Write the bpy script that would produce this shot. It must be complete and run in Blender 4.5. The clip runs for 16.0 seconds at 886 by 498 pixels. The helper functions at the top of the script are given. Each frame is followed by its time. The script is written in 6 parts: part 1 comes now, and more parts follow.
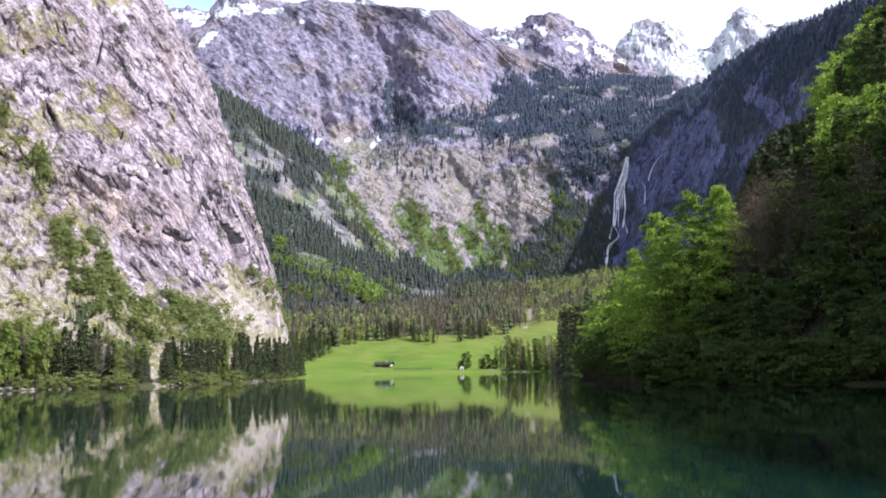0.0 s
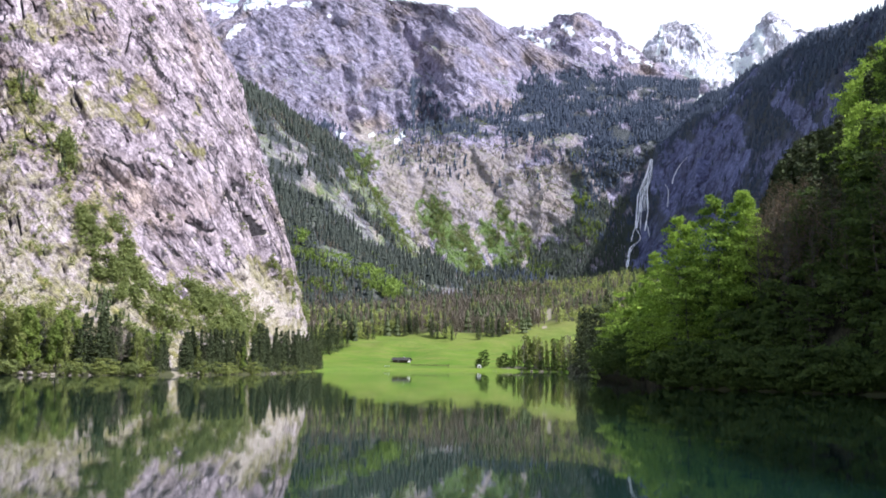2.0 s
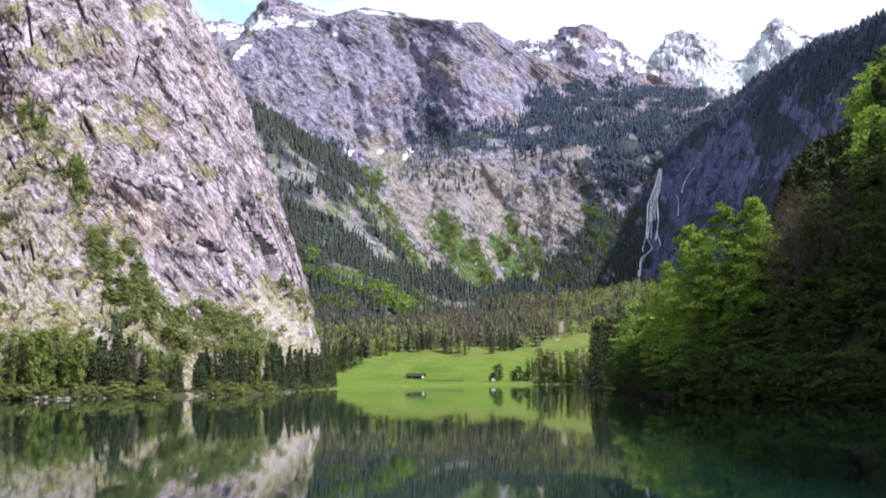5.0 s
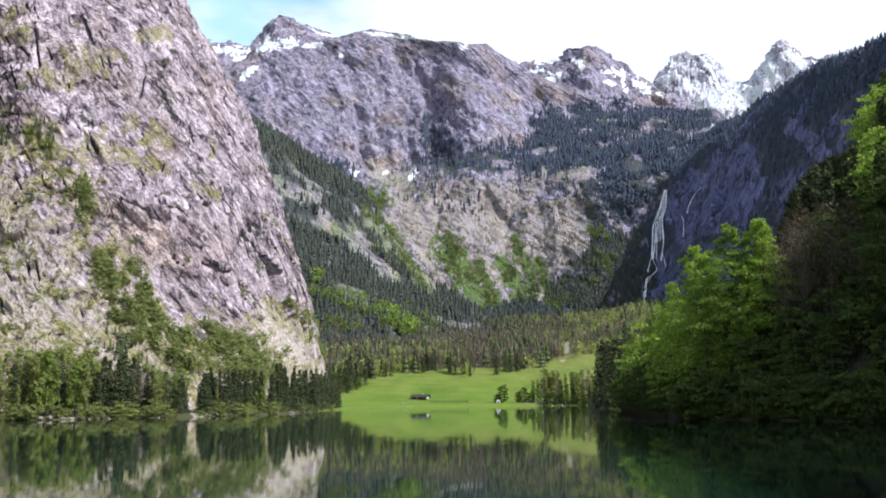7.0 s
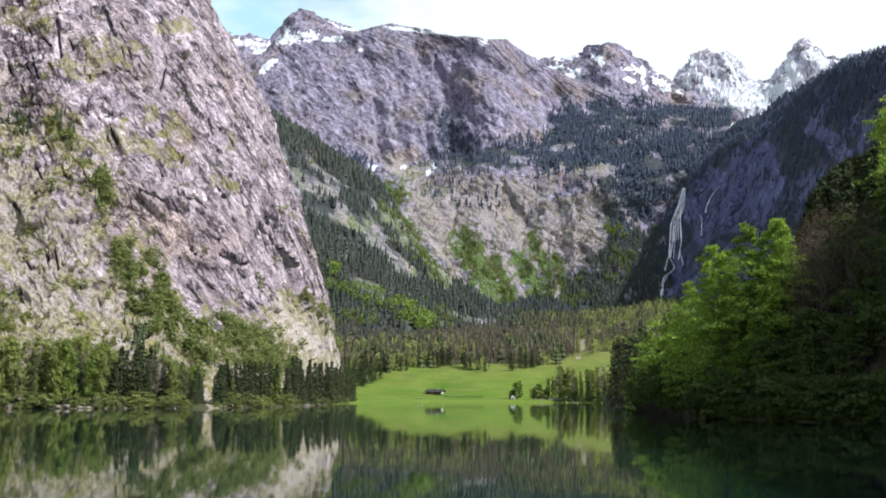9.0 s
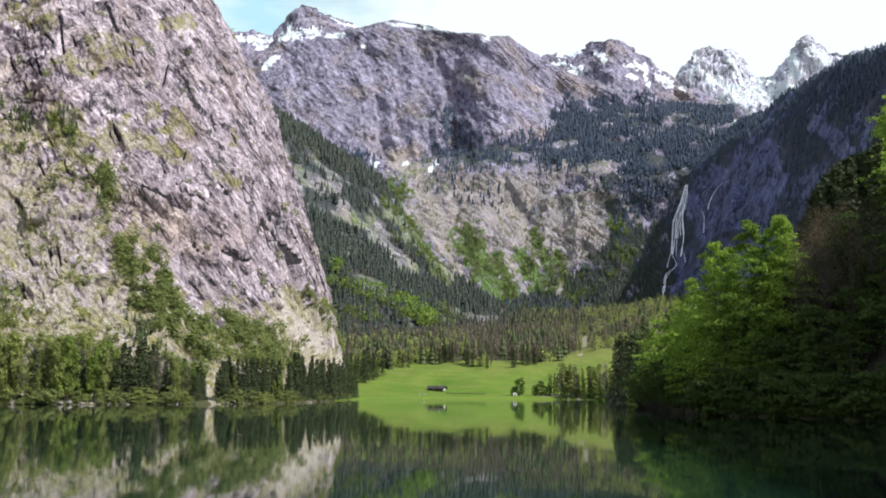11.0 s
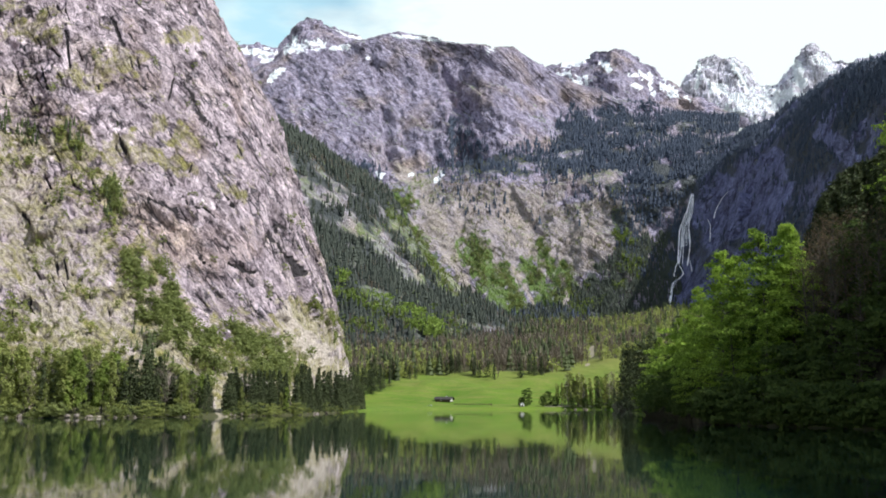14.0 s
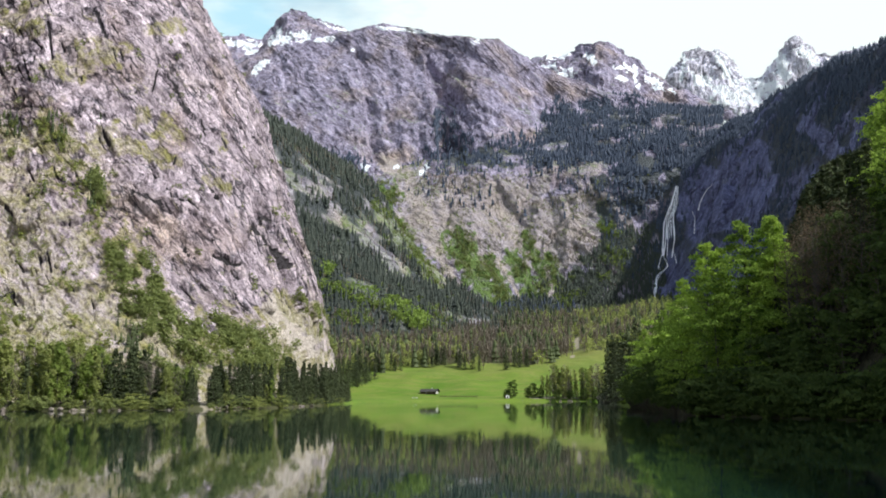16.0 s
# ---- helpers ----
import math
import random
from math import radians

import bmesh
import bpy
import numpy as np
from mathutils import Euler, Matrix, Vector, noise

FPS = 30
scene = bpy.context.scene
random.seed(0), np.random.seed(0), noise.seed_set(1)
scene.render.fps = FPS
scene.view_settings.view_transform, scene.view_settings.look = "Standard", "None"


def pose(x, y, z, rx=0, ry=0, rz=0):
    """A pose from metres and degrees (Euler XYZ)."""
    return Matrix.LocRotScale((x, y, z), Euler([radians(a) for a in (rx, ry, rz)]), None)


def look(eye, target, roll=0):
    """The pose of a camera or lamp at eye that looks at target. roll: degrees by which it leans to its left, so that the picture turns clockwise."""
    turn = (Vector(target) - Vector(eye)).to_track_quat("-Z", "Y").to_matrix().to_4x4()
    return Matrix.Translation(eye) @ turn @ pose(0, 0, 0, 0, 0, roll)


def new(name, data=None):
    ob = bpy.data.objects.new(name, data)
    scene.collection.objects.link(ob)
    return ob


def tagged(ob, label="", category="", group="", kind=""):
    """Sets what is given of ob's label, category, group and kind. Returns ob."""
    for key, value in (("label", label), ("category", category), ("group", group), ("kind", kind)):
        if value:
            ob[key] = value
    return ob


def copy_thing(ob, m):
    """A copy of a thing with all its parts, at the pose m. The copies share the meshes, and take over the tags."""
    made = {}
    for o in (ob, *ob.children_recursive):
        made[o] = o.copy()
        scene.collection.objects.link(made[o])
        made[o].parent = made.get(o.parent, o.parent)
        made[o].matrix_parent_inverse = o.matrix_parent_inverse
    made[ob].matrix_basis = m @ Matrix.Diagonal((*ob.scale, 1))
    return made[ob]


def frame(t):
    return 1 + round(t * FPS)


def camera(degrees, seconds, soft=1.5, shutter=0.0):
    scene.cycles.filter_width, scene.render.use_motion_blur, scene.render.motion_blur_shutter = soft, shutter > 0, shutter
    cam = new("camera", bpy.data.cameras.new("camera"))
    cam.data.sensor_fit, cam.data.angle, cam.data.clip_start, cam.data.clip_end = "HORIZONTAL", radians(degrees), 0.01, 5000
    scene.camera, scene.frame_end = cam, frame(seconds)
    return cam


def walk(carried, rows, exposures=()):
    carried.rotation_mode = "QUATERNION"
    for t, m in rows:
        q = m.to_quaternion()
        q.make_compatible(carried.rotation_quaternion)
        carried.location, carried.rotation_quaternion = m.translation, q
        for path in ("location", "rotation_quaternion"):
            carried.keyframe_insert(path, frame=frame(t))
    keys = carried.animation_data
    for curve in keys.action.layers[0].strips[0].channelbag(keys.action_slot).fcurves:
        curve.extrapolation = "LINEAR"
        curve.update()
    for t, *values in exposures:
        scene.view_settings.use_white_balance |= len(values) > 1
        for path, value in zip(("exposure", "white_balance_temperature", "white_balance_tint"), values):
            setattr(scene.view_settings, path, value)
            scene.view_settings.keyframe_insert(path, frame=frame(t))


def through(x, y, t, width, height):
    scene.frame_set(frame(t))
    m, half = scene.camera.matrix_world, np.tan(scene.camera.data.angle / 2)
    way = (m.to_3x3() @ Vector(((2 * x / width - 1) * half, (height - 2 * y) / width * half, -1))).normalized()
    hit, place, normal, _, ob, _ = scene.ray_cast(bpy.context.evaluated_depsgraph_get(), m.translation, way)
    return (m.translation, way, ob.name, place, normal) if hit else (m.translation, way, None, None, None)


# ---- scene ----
cam = camera(46.8, 16.0, soft=1.82)
EYE = 3.2
PATH = [
    (0, 96.691, 1.060, 0.394),
    (0.5, 96.288, 0.465, 0.688),
    (1, 96.200, 0.334, 0.452),
    (1.5, 96.585, -0.326, 1.183),
    (2, 96.542, -0.679, 1.364),
    (2.5, 96.318, -0.484, 1.659),
    (3, 96.778, -0.168, 1.374),
    (3.5, 96.959, 0.170, 2.026),
    (4, 97.061, 0.548, 1.767),
    (6.5, 98.250, 0.791, 2.760),
    (7, 98.530, 0.535, 2.410),
    (7.5, 98.483, 0.280, 2.597),
    (8, 98.524, -0.087, 2.987),
    (8.5, 98.550, -0.132, 3.050),
    (9, 98.263, -0.397, 3.222),
    (9.2, 98.245, -0.438, 3.065),
    (11.3, 97.980, -0.430, 3.416),
    (11.5, 97.899, 0.182, 3.563),
    (12, 98.020, -0.216, 3.165),
    (12.5, 97.896, 0.124, 3.400),
    (13, 98.175, -0.176, 3.412),
    (13.5, 98.325, -0.106, 3.613),
    (14, 98.674, -0.138, 3.729),
    (14.5, 98.616, -0.000, 3.500),
    (15, 98.696, 0.063, 3.209),
    (15.5, 99.014, 0.220, 3.051),
    (16, 98.246, 0.036, 2.922),
]
EXPOSURES = [(0.0, 0.50, 5900, 14.0), (2.0, 0.49, 5900, 13.0), (4.0, 0.43, 5930, 12.0), (6.5, 0.26, 6010, 10.0), (9.0, 0.17, 6120, 7.0), (11.5, 0.13, 6220, 6.0), (14.5, 0.10, 6270, 6.0), (16.0, 0.10, 6270, 6.0)]
walk(cam, [(t, pose(0.0, 0.0, EYE, *r)) for t, *r in PATH], EXPOSURES)

# ---- world and sun ----
SUN_EL, SUN_AZ = 48.0, 110.0   # degrees: height, and bearing to the right of straight ahead
world = bpy.data.worlds.new("sky")
scene.world = world
world.use_nodes = True
wn, wl = world.node_tree.nodes, world.node_tree.links
sky = wn.new("ShaderNodeTexSky")
sky.sky_type, sky.sun_disc = "NISHITA", False
sky.sun_elevation, sky.sun_rotation = radians(SUN_EL), radians(SUN_AZ)
bg = wn["Background"]
bg.inputs["Strength"].default_value = 0.125
tc = wn.new("ShaderNodeTexCoord")
cloud = wn.new("ShaderNodeTexNoise")
cloud.inputs["Scale"].default_value, cloud.inputs["Detail"].default_value = 2.6, 6.0
cmap = wn.new("ShaderNodeMapping")
cmap.inputs["Scale"].default_value = (1.0, 1.0, 2.6)
cmap.inputs["Location"].default_value = (0.35, 0.1, 0.0)
wl.new(tc.outputs["Generated"], cmap.inputs["Vector"])
wl.new(cmap.outputs["Vector"], cloud.inputs["Vector"])
cramp = wn.new("ShaderNodeMapRange")
cramp.inputs["From Min"].default_value, cramp.inputs["From Max"].default_value = 0.22, 0.42
wl.new(cloud.outputs["Fac"], cramp.inputs["Value"])
cmix = wn.new("ShaderNodeMixRGB")
cmix.inputs["Color2"].default_value = (9.4, 10.0, 9.7, 1)
zsep = wn.new("ShaderNodeSeparateXYZ")
wl.new(tc.outputs["Generated"], zsep.inputs[0])
zen = wn.new("ShaderNodeMapRange")
zen.inputs["From Min"].default_value, zen.inputs["From Max"].default_value = 0.60, 0.39
wl.new(zsep.outputs["Z"], zen.inputs["Value"])
cfac = wn.new("ShaderNodeMath")
cfac.operation = "MULTIPLY"
wl.new(cramp.outputs["Result"], cfac.inputs[0])
wl.new(zen.outputs["Result"], cfac.inputs[1])
hole = wn.new("ShaderNodeVectorMath")   # blue opening in the clouds
hole.operation = "DISTANCE"
wl.new(tc.outputs["Generated"], hole.inputs[0])
hole.inputs[1].default_value = (-0.215, 0.895, 0.40)
hadd = wn.new("ShaderNodeMath")
hadd.operation = "MULTIPLY_ADD"
fine_cloud = wn.new("ShaderNodeTexNoise")
fine_cloud.inputs["Scale"].default_value, fine_cloud.inputs["Detail"].default_value = 14.0, 5.0
wl.new(cmap.outputs["Vector"], fine_cloud.inputs["Vector"])
wl.new(fine_cloud.outputs["Fac"], hadd.inputs[0])
hadd.inputs[1].default_value = 0.22
wl.new(hole.outputs["Value"], hadd.inputs[2])
hramp = wn.new("ShaderNodeMapRange")
hramp.inputs["From Min"].default_value, hramp.inputs["From Max"].default_value = 0.15, 0.25
wl.new(hadd.outputs[0], hramp.inputs["Value"])
veil = wn.new("ShaderNodeMixRGB")   # thin blue veil where the clouds part
veil.inputs["Color1"].default_value, veil.inputs["Color2"].default_value = (4.2, 6.3, 7.3, 1), (7.5, 8.0, 7.8, 1)
wl.new(hramp.outputs["Result"], veil.inputs["Fac"])
wl.new(veil.outputs["Color"], cmix.inputs["Color2"])
wl.new(cfac.outputs[0], cmix.inputs["Fac"])
wl.new(sky.outputs["Color"], cmix.inputs["Color1"])
wl.new(cmix.outputs["Color"], bg.inputs["Color"])

sun = new("sun", bpy.data.lights.new("sun", "SUN"))
sun.data.energy, sun.data.angle, sun.data.color = 5.05, radians(0.6), (1.0, 0.97, 0.93)
_a, _e = radians(SUN_AZ), radians(SUN_EL)
sun.matrix_world = look((math.sin(_a) * math.cos(_e) * 900, math.cos(_a) * math.cos(_e) * 900, math.sin(_e) * 900), (0, 0, 0))

# ---- tools ----
rng = np.random.default_rng(7)
_perm = np.random.default_rng(3).permutation(256)
_perm = np.concatenate([_perm, _perm, _perm])
_grad = np.random.default_rng(4).normal(size=(256, 3))
_grad /= np.linalg.norm(_grad, axis=1)[:, None]


def gnoise(p):
    """Gradient noise, about -0.6 to 0.6, at points (n, 3)."""
    i = np.floor(p).astype(int)
    f = p - i
    w = f * f * f * (f * (f * 6 - 15) + 10)
    i &= 255
    out = 0.0
    for dx in (0, 1):
        for dy in (0, 1):
            for dz in (0, 1):
                h = _perm[_perm[_perm[i[:, 0] + dx] + i[:, 1] + dy] + i[:, 2] + dz]
                g = _grad[h]
                d = (g[:, 0] * (f[:, 0] - dx) + g[:, 1] * (f[:, 1] - dy) + g[:, 2] * (f[:, 2] - dz))
                wx = w[:, 0] if dx else 1 - w[:, 0]
                wy = w[:, 1] if dy else 1 - w[:, 1]
                wz = w[:, 2] if dz else 1 - w[:, 2]
                out = out + d * wx * wy * wz
    return out


def fbm(p, octaves=5, gain=0.5):
    out, a = 0.0, 1.0
    for k in range(octaves):
        out = out + a * gnoise(p * 2.0 ** k + 17.3 * k)
        a *= gain
    return out


def ridged(p, octaves=5, gain=0.5):
    """Sharp crests: 0 in the clefts to about 1 on the crests."""
    out, a, tot = 0.0, 1.0, 0.0
    for k in range(octaves):
        out = out + a * (1 - 2.0 * np.abs(gnoise(p * 2.0 ** k + 9.1 * k)))
        tot += a
        a *= gain
    return out / tot


def facets(p, seed=0):
    """Blocks of broken rock: each cell of space a plane of its own height and tilt, about -1 to 1."""
    p = p + 0.25 * np.stack([fbm(p * 1.3 + 5, 2), fbm(p * 1.3 + 11, 2), fbm(p * 1.3 + 23, 2)], 1)
    cell = np.floor(p).astype(int)
    best, out = np.full(len(p), 9.0), np.zeros(len(p))
    for dx in (-1, 0, 1):
        for dy in (-1, 0, 1):
            for dz in (-1, 0, 1):
                c = cell + (dx, dy, dz)
                h = _perm[_perm[_perm[(c[:, 0] + seed) & 255] + (c[:, 1] & 255)] + (c[:, 2] & 255)]
                to = p - c - 0.5 - 0.42 * _grad[h]
                d = (to ** 2).sum(1)
                near = d < best
                h2 = _perm[h + 91]
                out[near] = (_grad[h2, 0] * 0.8 + 1.1 * (to * _grad[_perm[h2 + 7]]).sum(1))[near]
                best[near] = d[near]
    return out


def B(az, el, d):
    """A place by its bearing, its elevation (degrees, from the eye) and its distance."""
    a = radians(az)
    return (d * math.sin(a), d * math.cos(a), EYE + d * math.tan(radians(el)))


def bearings(v):
    """Bearing and elevation, in degrees, of points (n, 3)."""
    r = np.hypot(v[:, 0], v[:, 1])
    return np.degrees(np.arctan2(v[:, 0], v[:, 1])), np.degrees(np.arctan2(v[:, 2] - EYE, r))


def smooth(x, a, b):
    t = np.clip((x - a) / (b - a), 0, 1)
    return t * t * (3 - 2 * t)


def strip(v, a0, e0, a1, e1, w, wob=0.35, grain=0.6, fade=0.25):
    """1 within w degrees of the line from one bearing and elevation to another, 0 far from it, with a ragged border."""
    a, e = bearings(v)
    dx, dy = a1 - a0, e1 - e0
    t = np.clip(((a - a0) * dx + (e - e0) * dy) / (dx * dx + dy * dy + 1e-9), 0, 1)
    dist = np.hypot(a - a0 - t * dx, e - e0 - t * dy)
    out = np.zeros(len(v))
    k = np.where(dist < w * (1.3 + 1.4 * wob))[0]
    n = fbm(np.stack([a[k] / grain, e[k] / grain, 0 * a[k]], 1), 4)
    out[k] = 1 - smooth(dist[k] + n * w * wob * 2, (1 - fade) * w, (1 + fade) * w)
    return out


def strips(v, rows, **kw):
    out = np.zeros(len(v))
    for r in rows:
        out = np.maximum(out, strip(v, *r, **kw))
    return out


def spline(pts, n):
    """n points on a smooth curve through the given ones."""
    p = np.array(pts, float)
    m = len(p)
    s = np.linspace(0, m - 1, n)
    i = np.clip(s.astype(int), 0, m - 2)
    f = (s - i)[:, None]
    p0, p1, p2, p3 = p[np.maximum(i - 1, 0)], p[i], p[i + 1], p[np.minimum(i + 2, m - 1)]
    c = 0.4
    m1, m2 = c * (p2 - p0), c * (p3 - p1)
    return (2 * f**3 - 3 * f**2 + 1) * p1 + (f**3 - 2 * f**2 + f) * m1 + (-2 * f**3 + 3 * f**2) * p2 + (f**3 - f**2) * m2


def loft(lines, nu, rows):
    """A net of points (nv, nu, 3) through level lines, from the lowest up; rows: how many steps between each two."""
    cols = [spline(l, nu) for l in lines]
    net = [cols[0][None]]
    for a, b, n in zip(cols[:-1], cols[1:], rows):
        t = (np.arange(1, n + 1) / n)[:, None, None]
        net.append(a[None] * (1 - t) + b[None] * t)
    return np.concatenate(net)


def soften(net, times):
    """Rounds the net's folds from row to row."""
    for _ in range(times):
        net[1:-1] = 0.25 * net[:-2] + 0.5 * net[1:-1] + 0.25 * net[2:]
    return net


def net_normals(net):
    du, dv = np.gradient(net, axis=1), np.gradient(net, axis=0)
    n = np.cross(du, dv)
    return n / np.maximum(np.linalg.norm(n, axis=2), 1e-9)[..., None]


def net_faces(nv, nu):
    k = np.arange(nv * nu).reshape(nv, nu)
    return np.stack([k[:-1, :-1], k[:-1, 1:], k[1:, 1:], k[1:, :-1]], -1).reshape(-1, 4)


def mesh_of(name, v, f, mat, smooth_faces=True, masks=None):
    """A mesh from arrays of points and of faces that all have as many corners."""
    me = bpy.data.meshes.new(name)
    v, f = np.ascontiguousarray(v, np.float32), np.ascontiguousarray(f, np.int32)
    k = f.shape[1]
    me.vertices.add(len(v))
    me.vertices.foreach_set("co", v.ravel())
    me.loops.add(f.size)
    me.loops.foreach_set("vertex_index", f.ravel())
    me.polygons.add(len(f))
    me.polygons.foreach_set("loop_start", np.arange(0, f.size, k, dtype=np.int32))
    me.polygons.foreach_set("use_smooth", np.full(len(f), smooth_faces))
    me.update(calc_edges=True)
    for key, val in (masks or {}).items():
        at = me.attributes.new(key, "FLOAT", "POINT")
        at.data.foreach_set("value", np.ascontiguousarray(val, np.float32))
    me.materials.append(mat)
    return me


def part(name, me, parent=None, label=""):
    ob = new(name, me)
    ob.parent = parent
    return tagged(ob, label)


# ---- materials ----
def material(name, rough=0.9, spec=0.2):
    m = bpy.data.materials.new(name)
    m.use_nodes = True
    p = m.node_tree.nodes["Principled BSDF"]
    p.inputs["Roughness"].default_value = rough
    p.inputs["Specular IOR Level"].default_value = spec
    return m, m.node_tree.nodes, m.node_tree.links, p


def ramp(nodes, links, value, lo, hi):
    r = nodes.new("ShaderNodeMapRange")
    r.inputs["From Min"].default_value, r.inputs["From Max"].default_value = lo, hi
    links.new(value, r.inputs["Value"])
    return r.outputs["Result"]


def noise_at(nodes, links, vec, scale, detail=5, rough=0.55, stretch=None, turn=(0, 0, 0)):
    n = nodes.new("ShaderNodeTexNoise")
    n.inputs["Scale"].default_value, n.inputs["Detail"].default_value, n.inputs["Roughness"].default_value = scale, detail, rough
    if stretch:
        mp = nodes.new("ShaderNodeMapping")
        mp.vector_type = "TEXTURE"   # turned first, then stretched
        mp.inputs["Scale"].default_value = [1 / k for k in stretch]
        mp.inputs["Rotation"].default_value = [radians(a) for a in turn]
        links.new(vec, mp.inputs["Vector"])
        vec = mp.outputs["Vector"]
    links.new(vec, n.inputs["Vector"])
    return n.outputs["Fac"]


def mix(nodes, links, fac, a, b):
    n = nodes.new("ShaderNodeMixRGB")
    links.new(fac, n.inputs["Fac"])
    for k, c in (("Color1", a), ("Color2", b)):
        if isinstance(c, tuple):
            n.inputs[k].default_value = (*c, 1)
        else:
            links.new(c, n.inputs[k])
    return n.outputs["Color"]


def mask(nodes, links, name, noise_out, soft=0.25):
    """A mask of the mesh, its border broken up by a noise."""
    a = nodes.new("ShaderNodeAttribute")
    a.attribute_name = name
    s = nodes.new("ShaderNodeMath")
    s.operation = "ADD"
    links.new(a.outputs["Fac"], s.inputs[0])
    links.new(noise_out, s.inputs[1])
    return ramp(nodes, links, s.outputs[0], 1.0 - soft, 1.0 + soft)


def rock_material(name, unit, light, dark, warm, turn, bump=1.0, green=(0.17, 0.18, 0.07), earth=((0.38, 0.31, 0.255), (0.82, 0.73, 0.655)), crisp=0.5):
    """Limestone: strata, streaks and fracture lines of the given unit in metres, with turf, gravel and snow where the mesh has those masks."""
    m, n, l, p = material(name, 0.92, 0.15)
    g = n.new("ShaderNodeNewGeometry").outputs["Position"]
    big = noise_at(n, l, g, 0.12 / unit, 6, 0.6)
    wn3 = n.new("ShaderNodeTexNoise")   # the strata wander
    wn3.inputs["Scale"].default_value, wn3.inputs["Detail"].default_value = 0.16 / unit, 3.0
    l.new(g, wn3.inputs["Vector"])
    wv = n.new("ShaderNodeVectorMath")
    wv.operation = "MULTIPLY_ADD"
    l.new(wn3.outputs["Color"], wv.inputs[0])
    wv.inputs[1].default_value = (2.2 * unit,) * 3
    l.new(g, wv.inputs[2])
    g = wv.outputs["Vector"]
    blotch = noise_at(n, l, g, 0.45 / unit, 5, 0.6)
    streak = noise_at(n, l, g, 1.1 / unit, 8, 0.66, (1.2, 1.2, 0.55), turn)
    fine = noise_at(n, l, g, 4.5 / unit, 7, 0.72)
    run = noise_at(n, l, g, 0.55 / unit, 6, 0.62, (2.0, 2.0, 0.2))   # water stains down the face
    gate = noise_at(n, l, g, 0.5 / unit, 3, 0.5)
    rn = n.new("ShaderNodeTexNoise")   # plates have ragged borders
    rn.inputs["Scale"].default_value, rn.inputs["Detail"].default_value = 3.0 / unit, 3.0
    l.new(g, rn.inputs["Vector"])
    rv = n.new("ShaderNodeVectorMath")
    rv.operation = "MULTIPLY_ADD"
    l.new(rn.outputs["Color"], rv.inputs[0])
    rv.inputs[1].default_value = (0.15 * unit,) * 3
    l.new(g, rv.inputs[2])

    def plates(scale, stretch, tilt):
        """Broken plates of rock: a random tone for each, and the distance to its border."""
        mp = n.new("ShaderNodeMapping")
        mp.vector_type = "TEXTURE"
        mp.inputs["Scale"].default_value = [1 / k for k in stretch]
        mp.inputs["Rotation"].default_value = [radians(a) for a in tilt]
        l.new(rv.outputs["Vector"], mp.inputs["Vector"])
        out = []
        for feature in ("F1", "DISTANCE_TO_EDGE"):
            vo = n.new("ShaderNodeTexVoronoi")
            vo.feature = feature
            vo.inputs["Scale"].default_value = scale
            l.new(mp.outputs["Vector"], vo.inputs["Vector"])
            out.append(vo)
        tone = n.new("ShaderNodeSeparateColor")
        l.new(out[0].outputs["Color"], tone.inputs[0])
        return tone.outputs[0], out[1].outputs["Distance"]

    def times(a, lo, hi, value, c):
        x = n.new("ShaderNodeMixRGB")
        x.blend_type = "MULTIPLY"
        x.inputs["Fac"].default_value = a
        l.new(c, x.inputs["Color1"])
        l.new(mix(n, l, value, lo, hi), x.inputs["Color2"])
        return x.outputs["Color"]

    def broken(edge, width, lo, hi):
        """A crack along the plates' borders that comes and goes."""
        x = n.new("ShaderNodeMath")
        x.operation = "MAXIMUM"
        l.new(ramp(n, l, edge, 0.0, width), x.inputs[0])
        l.new(ramp(n, l, gate, lo, hi), x.inputs[1])
        return x.outputs[0]

    tone_a, edge_a = plates(0.5 / unit, (1.0, 1.0, 0.33), turn)
    tone_b, edge_b = plates(1.5 / unit, (1.0, 1.0, 0.34), tuple(1.25 * k for k in turn))
    tone_c, edge_c = plates(3.0 / unit, (1.0, 1.0, 0.42), tuple(0.8 * k for k in turn))
    crack_a, crack_b = broken(edge_a, 0.065, 0.46, 0.54), broken(edge_b, 0.12, 0.44, 0.52)
    chip = ramp(n, l, noise_at(n, l, g, 1.3 / unit, 3, 0.5), 0.46, 0.54)
    crack_c = n.new("ShaderNodeMath")   # short fine cracks
    crack_c.operation = "MAXIMUM"
    l.new(ramp(n, l, edge_c, 0.02, 0.16), crack_c.inputs[0])
    l.new(chip, crack_c.inputs[1])
    crack_c = crack_c.outputs[0]
    c = mix(n, l, ramp(n, l, streak, 0.22, 0.58), dark, light)
    c = mix(n, l, ramp(n, l, big, 0.5, 0.72), c, warm)
    c = times(0.7, (0.62, 0.60, 0.62), (1.2, 1.19, 1.19), ramp(n, l, run, 0.36, 0.6), c)
    c = times(0.4, (0.62, 0.60, 0.61), (1.25, 1.25, 1.25), tone_a, c)
    c = times(0.6 * crisp, (0.62, 0.60, 0.61), (1.38, 1.38, 1.38), tone_b, c)
    c = times(0.5 * crisp, (0.58, 0.56, 0.57), (1.5, 1.5, 1.5), tone_c, c)
    c = times(0.5, (0.45, 0.43, 0.44), (1.3, 1.28, 1.28), ramp(n, l, fine, 0.38, 0.62), c)
    c = times(0.5, (0.6, 0.58, 0.58), (1.15, 1.15, 1.16), ramp(n, l, blotch, 0.36, 0.6), c)
